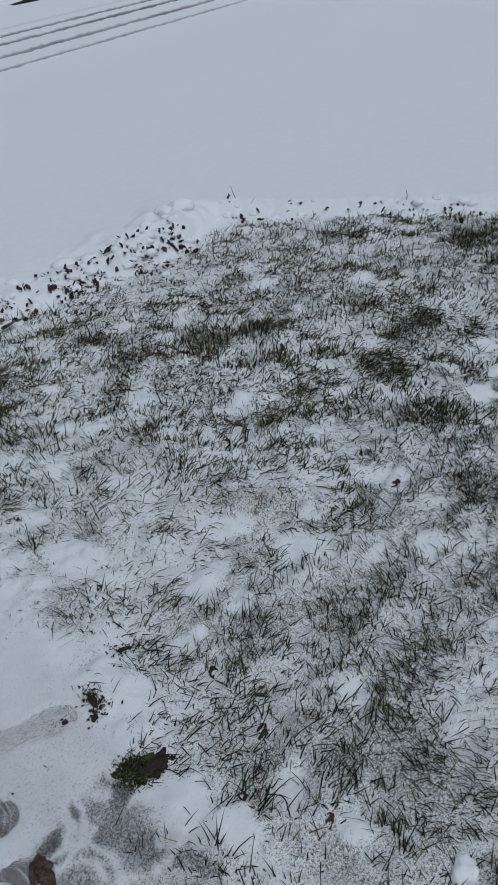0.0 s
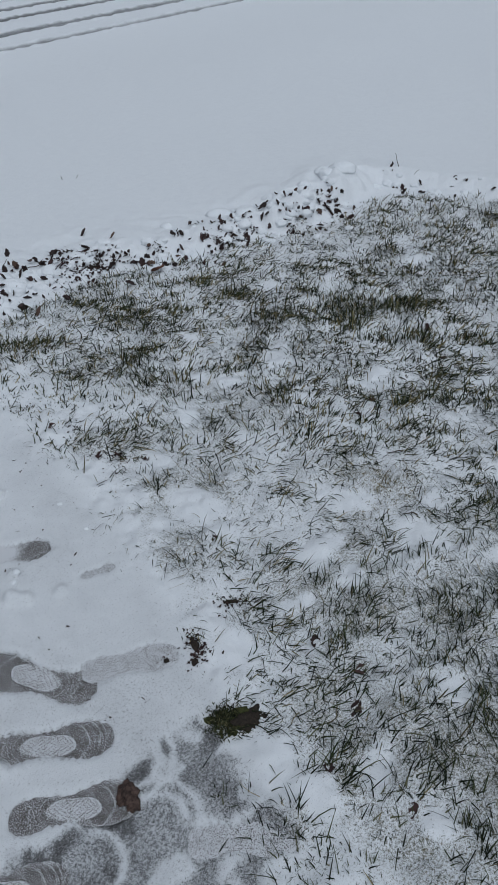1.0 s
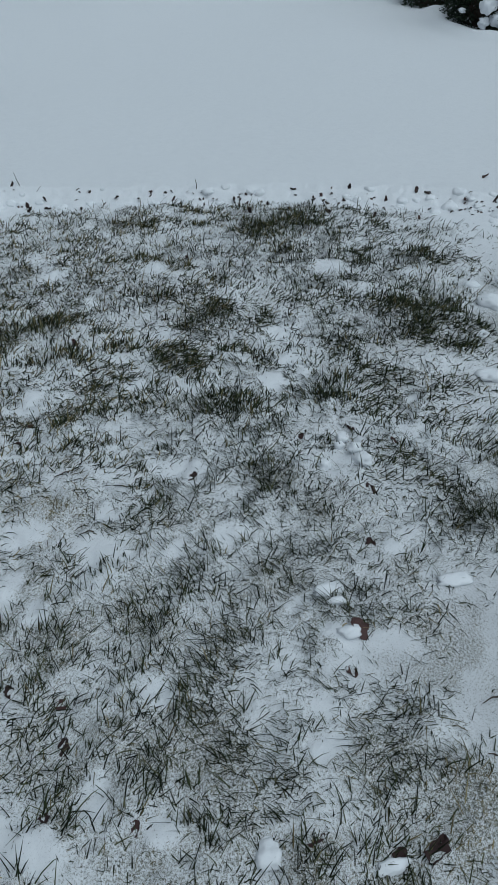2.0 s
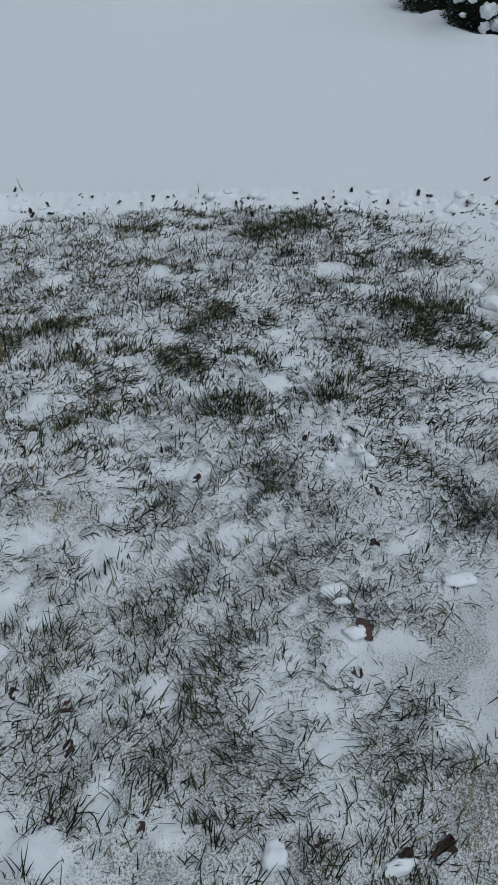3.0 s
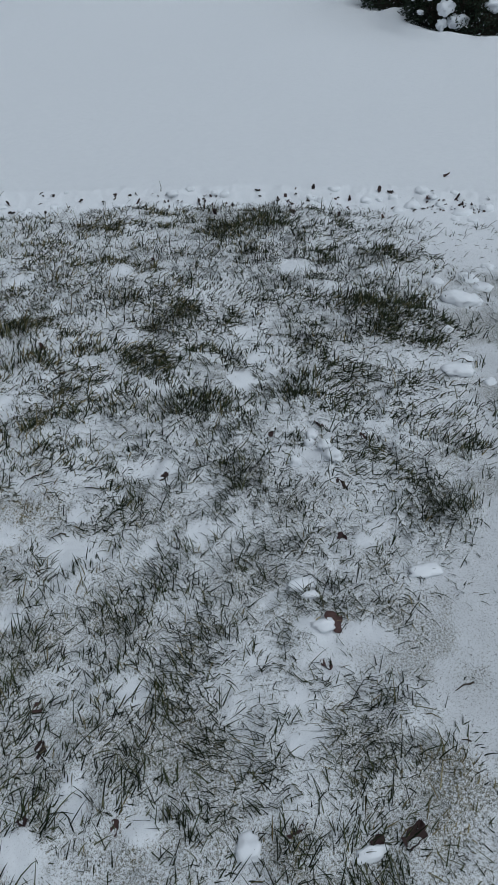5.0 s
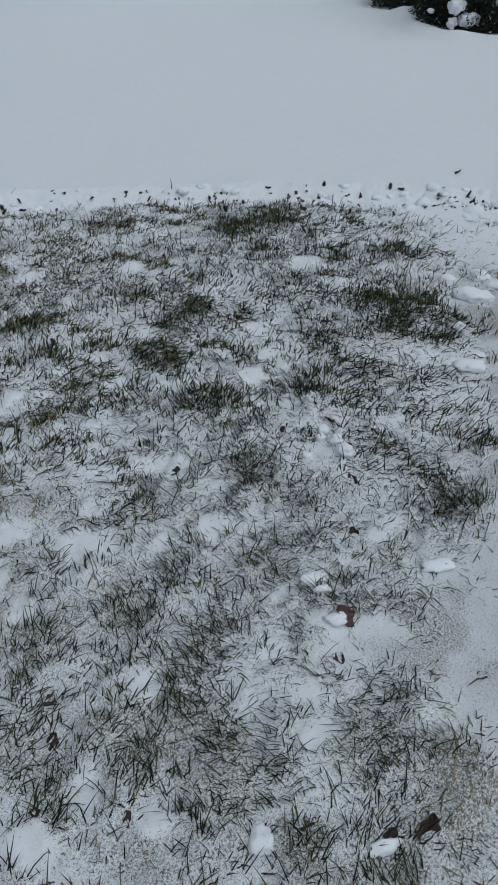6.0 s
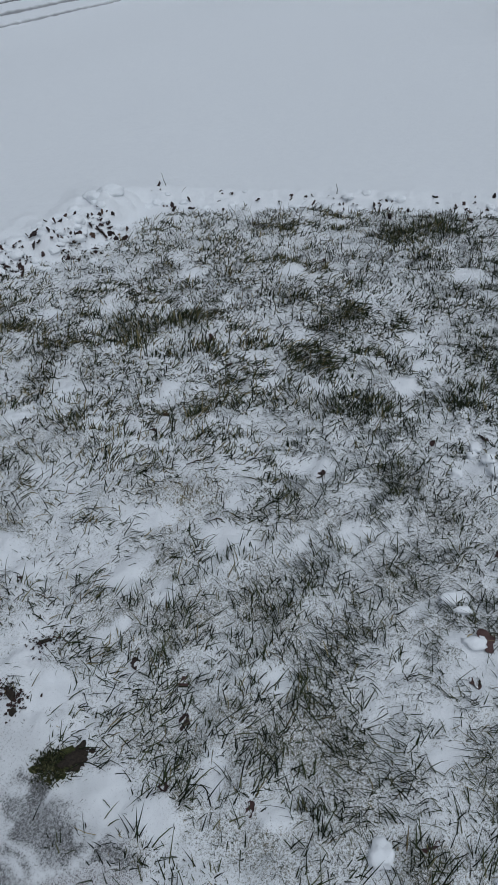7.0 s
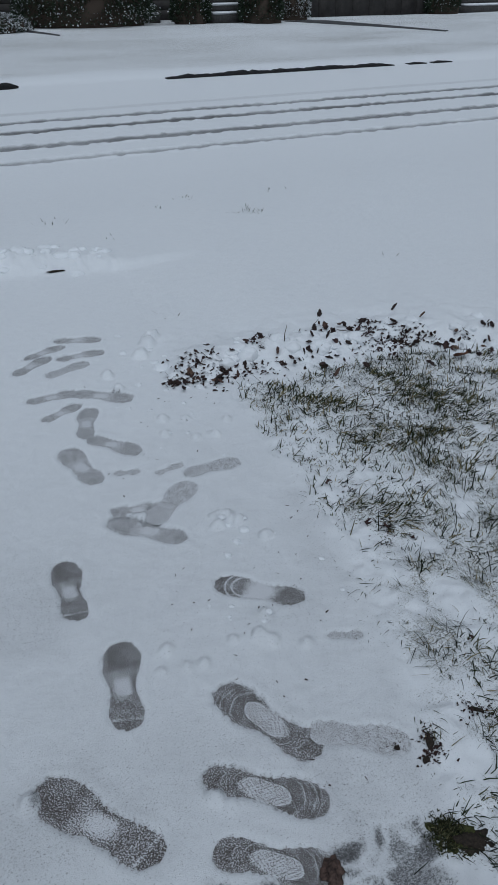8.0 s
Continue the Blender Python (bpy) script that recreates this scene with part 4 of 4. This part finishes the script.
# ---- clods and chunks of snow ----
def build_clods():
    spots = [(x, y, rng.uniform(0.012, 0.036)) for x, y in along(BANK, 135, 0.085)]
    spots += [(x, y, rng.uniform(0.01, 0.03)) for x, y in along(BACK, 44, 0.04)]
    spots += [(x, y, rng.uniform(0.015, 0.045)) for x, y in along([(4.55, 1.1), (4.65, 0.6), (3.6, 0.6), (2.9, 0.5)], 20, 0.07)]
    spots += [(x, y, rng.uniform(0.01, 0.03)) for x, y in along([(3.2, 3.1), (3.9, 3.06)], 16, 0.06)]
    spots += [(rng.normal(1.1, 0.1), rng.normal(2.13, 0.06), rng.uniform(0.003, 0.009)) for _ in range(8)]
    spots += [(rng.normal(1.22, 0.1), rng.normal(3.15, 0.16), rng.uniform(0.004, 0.011)) for _ in range(11)]
    spots += [(rng.normal(1.2, 0.05), rng.normal(2.46, 0.05), rng.uniform(0.006, 0.014)) for _ in range(7)]
    spots += [(rng.normal(1.36, 0.06), rng.normal(3.65, 0.15), rng.uniform(0.008, 0.022)) for _ in range(11)]
    spots += [(x, y, rng.uniform(0.012, 0.045)) for x, y in along([(0.7, 5.2), (1.3, 5.18), (1.62, 5.2)], 34, 0.08)]
    spots += [(x, y, rng.uniform(0.03, 0.055)) for x, y in along([(3.05, 3.22), (3.45, 3.12), (3.9, 3.14)], 20, 0.05)]
    zs = relief(np.array([p[0] for p in spots]), np.array([p[1] for p in spots]))[0]
    shapes = []
    for k in range(14):
        bm = lump(1.0, k * 1.7, (rng.uniform(0.9, 1.4), rng.uniform(0.85, 1.15), rng.uniform(0.6, 0.85)), 0.3, 3)
        me = bpy.data.meshes.new("snow_clod")
        bm.to_mesh(me)
        bm.free()
        me.polygons.foreach_set("use_smooth", np.ones(len(me.polygons), bool))
        me.materials.append(M_CLOD)
        shapes.append(me)
    for k, ((x, y, r), z) in enumerate(zip(spots, zs)):
        ob = new("snow_clod", shapes[k % 14])
        ob.location, ob.rotation_euler, ob.scale = (x, y, z - 0.3 * r), (0, 0, rng.uniform(0, 6.28)), (r, r, r)
        tagged(ob, "loose rounded clod of white snow beside the cleared lawn" if r > 0.02 else "small crumb of loose snow", "snow", "loose clods of snow")


build_clods()


def snow_chunk(x, y, r, squash, label, turn=0.0, rough=0.3, lift=0.35):
    ob = part("snow_chunk", lump(r, x * 7 + y * 3, squash, rough, 3), M_SNOW)
    ob.location = (x, y, height(x, y) + r * squash[2] * lift)
    ob.rotation_euler = (0, 0, turn)
    return tagged(ob, label, "snow", "chunks of snow")


for cx, cy, cr, cs, ct in ((1.295, .85, .026, (1, .9, .55), 0), (1.905, .885, .026, (1.4, .8, .45), -1.0), (1.865, .86, .014, (.8, 1.5, .7), .4), (2.02, .615, .03, (1.4, .7, .35), -1.1),
                           (1.34, .65, .02, (.7, 1.6, .6), .6), (2.44, .93, .02, (1, 1, .7), 0), (2.36, 1.0, .02, (1, 1, .7), 0), (2.4, .9, .024, (1.2, 1, .7), 1), (3.49, .6, .05, (.9, 1.3, .5), 0),
                           (2.95, .58, .035, (1, 1.4, .5), .3), (2.5, .98, .018, (1, 1.2, .7), 2), (2.46, .98, .015, (1, 1, .7), 0), (1.79, .815, .02, (.8, 1.3, .6), .4)):
    snow_chunk(cx, cy, cr, cs, "small white chunk of snow lying on the grass", ct, 0.4)
# ---- moss, torn turf, painted undercut shade, twigs ----
def build_small():
    moss = base("moss_tuft", 1.2, 1.45, 0, "dark green moss tuft in a hole in the snow", "moss")
    moss.location = (1.2, 1.45, height(1.2, 1.45) - 0.004)
    part("moss_cushion", lump(0.028, 3, (1.2, 0.95, 0.3), 1.1, 4), M_MOSS, moss)
    hole = part("wet_soil", lump(0.024, 5, (1.3, 0.95, 0.5), 0.7, 4), M_SOIL, moss, "dark wet bare soil")
    hole.location = (0.035, -0.005, 0.001)
    moss.rotation_euler = (0, 0, -0.55)
    q = 1300
    mx, my = 1.188 + rng.normal(0, 0.016, q), 1.45 + rng.normal(0, 0.017, q)
    tuft = blades("moss_fringe", mx - 1.2, my - 1.45, np.full(q, 0.006), rng.uniform(0, 6.3, q), rng.uniform(0.003, 0.011, q), rng.uniform(0.3, 1.4, q), rng.normal(0.3, 0.3, q),
                  rng.uniform(0.001, 0.0025, q), 0.3 * rng.uniform(0, 1, q) ** 3, M_GRASS, "short moss and grass tips", "moss")
    tuft.parent = moss
    del tuft["category"], tuft["kind"]
    # the last two, near y = 5, are dark pieces painting the bank's undercut shade
    for x, y, sx, sy, turn in ((1.28, 1.63, 1.6, 0.6, 1.0), (1.25, 1.60, 0.8, 0.5, 0.4), (1.42, 1.655, 1.5, 0.35, 2.5), (1.215, 1.65, 0.6, 0.45, 0.3), (2.38, 3.36, 2.2, 0.8, -0.4), (1.62, 3.44, 1.4, 0.7, 0.0), (1.4, 3.43, 1.2, 0.6, 0.5), (1.31, 5.0, 4.5, 0.9, -0.15), (1.05, 5.1, 2.0, 0.6, 0.1)):
        ob = part("turf_and_undercut_shade", lump(0.011, x + y, (sx, sy, 0.4), 0.55, 3), M_SOIL)
        ob.location, ob.rotation_euler = (x, y, height(x, y) + 0.003), (0, 0, turn)
        tagged(ob, "torn clod of dark wet turf and soil; by the far bank, painted undercut shade", "soil", "torn turf")
    for x, y, length, turn, stand in ((1.74, .49, .06, 2.4, .05), (1.60, .485, .03, 1.9, .1), (2.12, 1.66, .045, 2.2, .08), (1.93, 1.49, .035, 2.3, .1), (1.80, 1.49, .03, 1.7, .1), (1.33, 1.30, .045, 1.2, .15), (2.19, 1.32, .03, 2.3, .1), (2.81, .77, .05, 2.2, .1), (2.87, .62, .05, 1.4, .15), (3.04, .54, .09, 2.3, .15), (1.38, 1.31, .04, 2.4, .1), (4.07, 2.95, .08, 1.2, .7), (4.0, 2.9, .10, -.6, .2), (3.98, 2.86, .08, .2, .3), (4.22, 1.85, .06, .5, 1.3), (4.3, 2.1, .05, .9, 1.2),
                                      (1.92, 3.5, .07, .8, 1.0), (2.1, 3.58, .05, .3, .9), (2.35, 3.5, .12, .3, .1), (2.2, 3.47, .1, 2.5, .15), (1.9, 2.9, .07, 1.0, 1.2), (1.98, 2.92, .06, 1.9, 1.2)):
        bm = bmesh.new()
        rings = []
        for k in range(9):
            u = k / 8
            r = 0.0024 * (1 - 0.65 * u)
            cx, cz = 0.16 * length * math.sin(u * 3.0 + x * 5) + 0.03 * length * math.sin(u * 11 + y * 9), u * length
            rings.append([bm.verts.new((cx + r * math.cos(a * math.pi / 3), r * math.sin(a * math.pi / 3), cz)) for a in range(6)])
        for lower, upper in zip(rings, rings[1:]):
            for a in range(6):
                bm.faces.new((lower[a], lower[(a + 1) % 6], upper[(a + 1) % 6], upper[a]))
        bm.faces.new(rings[0][::-1])
        bm.faces.new(rings[-1])
        ob = part("twig", bm, M_TWIG)
        ob.location = (x, y, height(x, y) + 0.001)
        ob.rotation_euler = (0, math.pi / 2 - stand, turn)
        tagged(ob, "thin dark twig lying in the snow", "twig", "twigs in the snow")


build_small()


# ---- evergreen shrubs ----
def crown(parent, rx, ry, rz, n, size, mat, seed, name="crown", flat=0.0):
    """A crown of many small leaves round an uneven ellipsoid that starts at the ground."""
    r = np.random.default_rng(seed)
    d = r.normal(0, 1, (n, 3))
    d[:, 2] = np.abs(d[:, 2]) * 1.1 - 0.25
    d /= np.linalg.norm(d, axis=1)[:, None]
    clump = np.array([noise.noise(Vector(v * 2.6) + Vector((seed, 0, 0))) + 0.6 * noise.noise(Vector(v * 6.5) + Vector((0, seed, 0))) for v in d])
    rad = (0.93 + 0.22 * clump) * r.uniform(0.7, 1.0, n) ** 0.5
    p = d * rad[:, None] * np.array([rx, ry, rz])
    p[:, 2] = np.maximum(p[:, 2] + 0.28 * rz, 0.05 + 0.07 * r.uniform(0, 1, n))
    a = d + r.normal(0, 0.7, (n, 3))
    a /= np.linalg.norm(a, axis=1)[:, None]
    b = np.cross(a, r.normal(0, 1, (n, 3)))
    b /= np.linalg.norm(b, axis=1)[:, None]
    s = size * r.uniform(0.6, 1.4, n)[:, None]
    v = np.stack([p, p + a * s * 0.5 + b * s * 0.22, p + a * s, p + a * s * 0.5 - b * s * 0.22], 1).reshape(-1, 3)
    f = (np.arange(n) * 4)[:, None] + np.arange(4)[None]
    return mesh_object(name, v.tolist(), f.tolist(), mat, parent, False)


def shrub(x, y, z, rx, ry, rz, n, size, mat, seed, label, caps=(), name="evergreen_shrub"):
    ob = base(name, x, y, z, label, "shrub")
    core = part("branch_mass", lump(1.0, seed, (rx * 0.8, ry * 0.8, rz * 0.82), 0.25, 4), M_TWIG, ob, "dark inner branches")
    core.location = (0, 0, 0.3 * rz)
    for k in range(5):
        bm = bmesh.new()
        bmesh.ops.create_cone(bm, cap_ends=True, segments=7, radius1=0.03, radius2=0.012, depth=rz * 0.8)
        st = part("stem", bm, M_TWIG, ob)
        st.location = (0.1 * math.cos(k * 1.3) * rx, 0.1 * math.sin(k * 1.3) * ry, rz * 0.38)
        st.rotation_euler = (0.4 * math.sin(k * 2.1), 0.4 * math.cos(k * 2.1), 0)
    crown(ob, rx, ry, rz, n, size, mat, seed)
    for cx, cy, cz, cr, sq in caps:
        cap = part("snow_cap", lump(cr, cx * 5 + cz, (0.9, 1.1, sq), 0.55, 3), M_SNOW, ob, "cap of white snow")
        cap.location = (cx, cy, cz)
    return ob


shrub(10.02, 0.58, -0.1, 1.12, 0.9, 1.1, 70000, 0.03, M_SHRUB, 3, "dense dark evergreen shrub with lumps of snow on its branches",
      [(-1.0, .45, .38, .07, .9), (-.98, .33, .27, .085, .7), (-1.0, .47, .24, .045, 1), (-.72, .75, .45, .06, .7), (-.9, .2, .62, .1, .6), (-.6, .5, .85, .18, .5), (-.9, -.3, .6, .16, .6), (0, 0, 1.32, .3, .3), (-1.05, 0, .42, .09, .6), (-1.05, .2, .5, .03, .7), (-.95, .6, .45, .035, .6), (-.85, .68, .32, .03, .7), (-1.1, -.1, .3, .03, .7)])
shrub(11.2, 1.25, -0.04, 0.95, 0.95, 0.8, 36000, 0.03, M_SHRUB, 8, "low outer branches of a dark evergreen shrub bowed by snow", [(-.6, .5, .4, .09, .5), (-.3, .7, .36, .1, .5), (-.75, .2, .5, .08, .6)])

# ---- the far side of the street ----
FAR = 0.5


def kerb(x0, x1, seed):
    bm = bmesh.new()
    n = max(3, int((x1 - x0) / 0.06))
    rows = []
    for k in range(n + 1):
        x = x0 + (x1 - x0) * k / n
        e = min(1.0, min(k, n - k) / 8 + 0.1)
        top = 0.015 + (0.035 + 0.03 * noise.noise((x * 1.7, seed, 0)) + 0.022 * noise.noise((x * 9, seed, 3)) + 0.012 * noise.noise((x * 23, seed, 5))) * e
        y = 14.42 + 0.012 * noise.noise((x * 0.6, 4, seed))
        rows.append([bm.verts.new(c) for c in ((x, y, -0.05), (x, y, top * 0.7), (x, y + 0.02, top), (x, y + 0.15, top), (x, y + 0.15, -0.05))])
    for a, b in zip(rows, rows[1:]):
        for k in range(4):
            bm.faces.new((a[k], b[k], b[k + 1], a[k + 1]))
    bm.faces.new(rows[0][::-1])
    bm.faces.new(rows[-1])
    ob = part("kerb", bm, M_KERB)
    return tagged(ob, "dark wet kerb face showing under the snow beside the road", "kerb", kind="structure")


for k, (a, b) in enumerate(((5.4, 9.95), (10.3, 10.7), (10.85, 11.3), (14.1, 19.6))):
    kerb(a, b, k)
# a short dark piece left of the kerb runs, shaped as a flat lump
drain = part("kerb_fragment", lump(0.16, 4, (1.3, 0.6, 0.35), 0.3, 3), M_KERB)
drain.location = (2.7, 14.45, 0.03)
tagged(drain, "short dark piece at the snowy kerb", "drain")


def slab(name, corners, mat, label, category):
    """A thin bare strip of ground that follows the rise of the yard."""
    (ax, ay), (bx, by), (cx, cy), (dx, dy) = corners
    n = 14
    verts, faces = [], []
    for i in range(n + 1):
        for j in range(5):
            u, v = i / n, j / 4
            x = (ax * (1 - u) + bx * u) * (1 - v) + (dx * (1 - u) + cx * u) * v
            y = (ay * (1 - u) + by * u) * (1 - v) + (dy * (1 - u) + cy * u) * v
            w = 0.05 * noise.noise((x * 3, y * 3, 1))
            verts.append((x, y + w, height(x, y + w) + 0.012))
    for i in range(n):
        for j in range(4):
            a = i * 5 + j
            faces.append((a, a + 5, a + 6, a + 1))
    ob = mesh_object(name, verts, faces, mat)
    mod = ob.modifiers.new("thickness", "SOLIDIFY")
    mod.thickness = 0.03
    return tagged(ob, label, category, kind="structure")


slab("garden_path", [(11.7, 22.3), (14.3, 18.6), (14.5, 18.75), (12.5, 22.6)], M_DRIVE, "dark wet strip of bare path across the snowy yard", "path")
slab("bed_edge", [(4.2, 22.0), (5.1, 20.6), (5.15, 20.75), (4.5, 22.2)], M_DRIVE, "dark bare edge of a planting bed in the snow", "path")
shrub(6.4, 22.9, FAR, 1.9, 1.2, 1.5, 30000, 0.06, M_HEDGE, 11, "broad dark evergreen shrub dusted with snow before the house", name="evergreen_shrub")
shrub(3.9, 21.9, FAR - 0.05, 0.9, 0.7, 0.35, 9000, 0.05, M_DUSTED, 13, "low brownish snow-dusted ground cover at the bed's edge", name="low_shrub")
shrub(9.2, 22.9, FAR, 0.55, 0.6, 1.2, 12000, 0.055, M_SHRUB, 17, "upright dark evergreen shrub beside the porch steps")
shrub(10.95, 22.2, FAR, 0.62, 0.6, 1.2, 13000, 0.055, M_SHRUB, 19, "upright dark evergreen shrub beside the porch steps")
shrub(12.35, 23.3, FAR, 0.7, 0.6, 0.9, 11000, 0.05, M_DUSTED, 23, "small bare shrub laden with white snow", name="snowy_shrub")
shrub(18.2, 23.9, FAR, 0.55, 0.6, 1.1, 10000, 0.055, M_SHRUB, 29, "dark evergreen shrub at the end of the wall")
shrub(2.2, 23.5, FAR, 1.3, 1.0, 1.6, 18000, 0.06, M_HEDGE, 31, "dark evergreen shrub dusted with snow")


def steps(x0, x1, y0, count, label):
    ob = base("porch_steps", (x0 + x1) / 2, y0, FAR, label, "steps")
    w = (x1 - x0) / 2
    for k in range(count):
        bm = bmesh.new()
        box(bm, -w, w, k * 0.3, count * 0.3 + 0.3, k * 0.2 - (0.1 if k == 0 else 0), k * 0.2 + 0.19, 0.01)
        part("step", bm, M_STONE, ob)
        bm = bmesh.new()
        box(bm, -w + 0.02, w - 0.02, k * 0.3 - 0.01, k * 0.3 + 0.3, k * 0.2 + 0.192, k * 0.2 + 0.26, 0.025)
        part("snow_cap", bm, M_SNOW, ob, "cushion of snow on the tread")
    return ob


steps(9.75, 10.75, 22.7, 4, "dark stone porch steps with snow on every tread")
steps(19.0, 21.5, 23.8, 3, "dark stone steps with snow on every tread")
steps(8.0, 8.7, 23.9, 3, "dark stone steps with snow between the shrubs")


def build_house():
    ob = base("house", 11.0, 25.5, FAR, "dark house front behind shrubs, seen only at its foot", "house")
    bm = bmesh.new()
    box(bm, -14, 14, 0, 7, -0.4, 3.0)
    part("wall", bm, M_WALL, ob)
    for k in range(12):
        bm = bmesh.new()
        box(bm, -14.02, 14.02, -0.03, 0.0, 0.05 + k * 0.24, 0.05 + k * 0.24 + 0.225, 0.004)
        part("siding_board", bm, M_WALL, ob)
    bm = bmesh.new()
    vs = [bm.verts.new(c) for c in ((-14.5, -0.5, 2.9), (14.5, -0.5, 2.9), (14.5, 7.5, 2.9), (-14.5, 7.5, 2.9), (-14.5, 3.5, 5.2), (14.5, 3.5, 5.2))]
    for f in ((0, 1, 5, 4), (2, 3, 4, 5), (0, 4, 3), (1, 2, 5), (0, 3, 2, 1)):
        bm.faces.new([vs[k] for k in f])
    part("roof", bm, M_ROOF, ob)


build_house()


def low_wall():
    ob = base("garden_wall", 15.4, 24.3, FAR, "low dark garden wall topped with snow before the house", "wall")
    for k in range(9):
        bm = bmesh.new()
        box(bm, -2.7 + k * 0.6, -2.7 + k * 0.6 + 0.59, 0, 0.25, -0.1, 0.95, 0.012)
        part("panel", bm, M_WALL, ob)
    bm = bmesh.new()
    box(bm, -2.7, 2.7, -0.03, 0.28, 0.952, 1.05, 0.04)
    part("snow_cap", bm, M_SNOW, ob, "cushion of snow along the top")


low_wall()
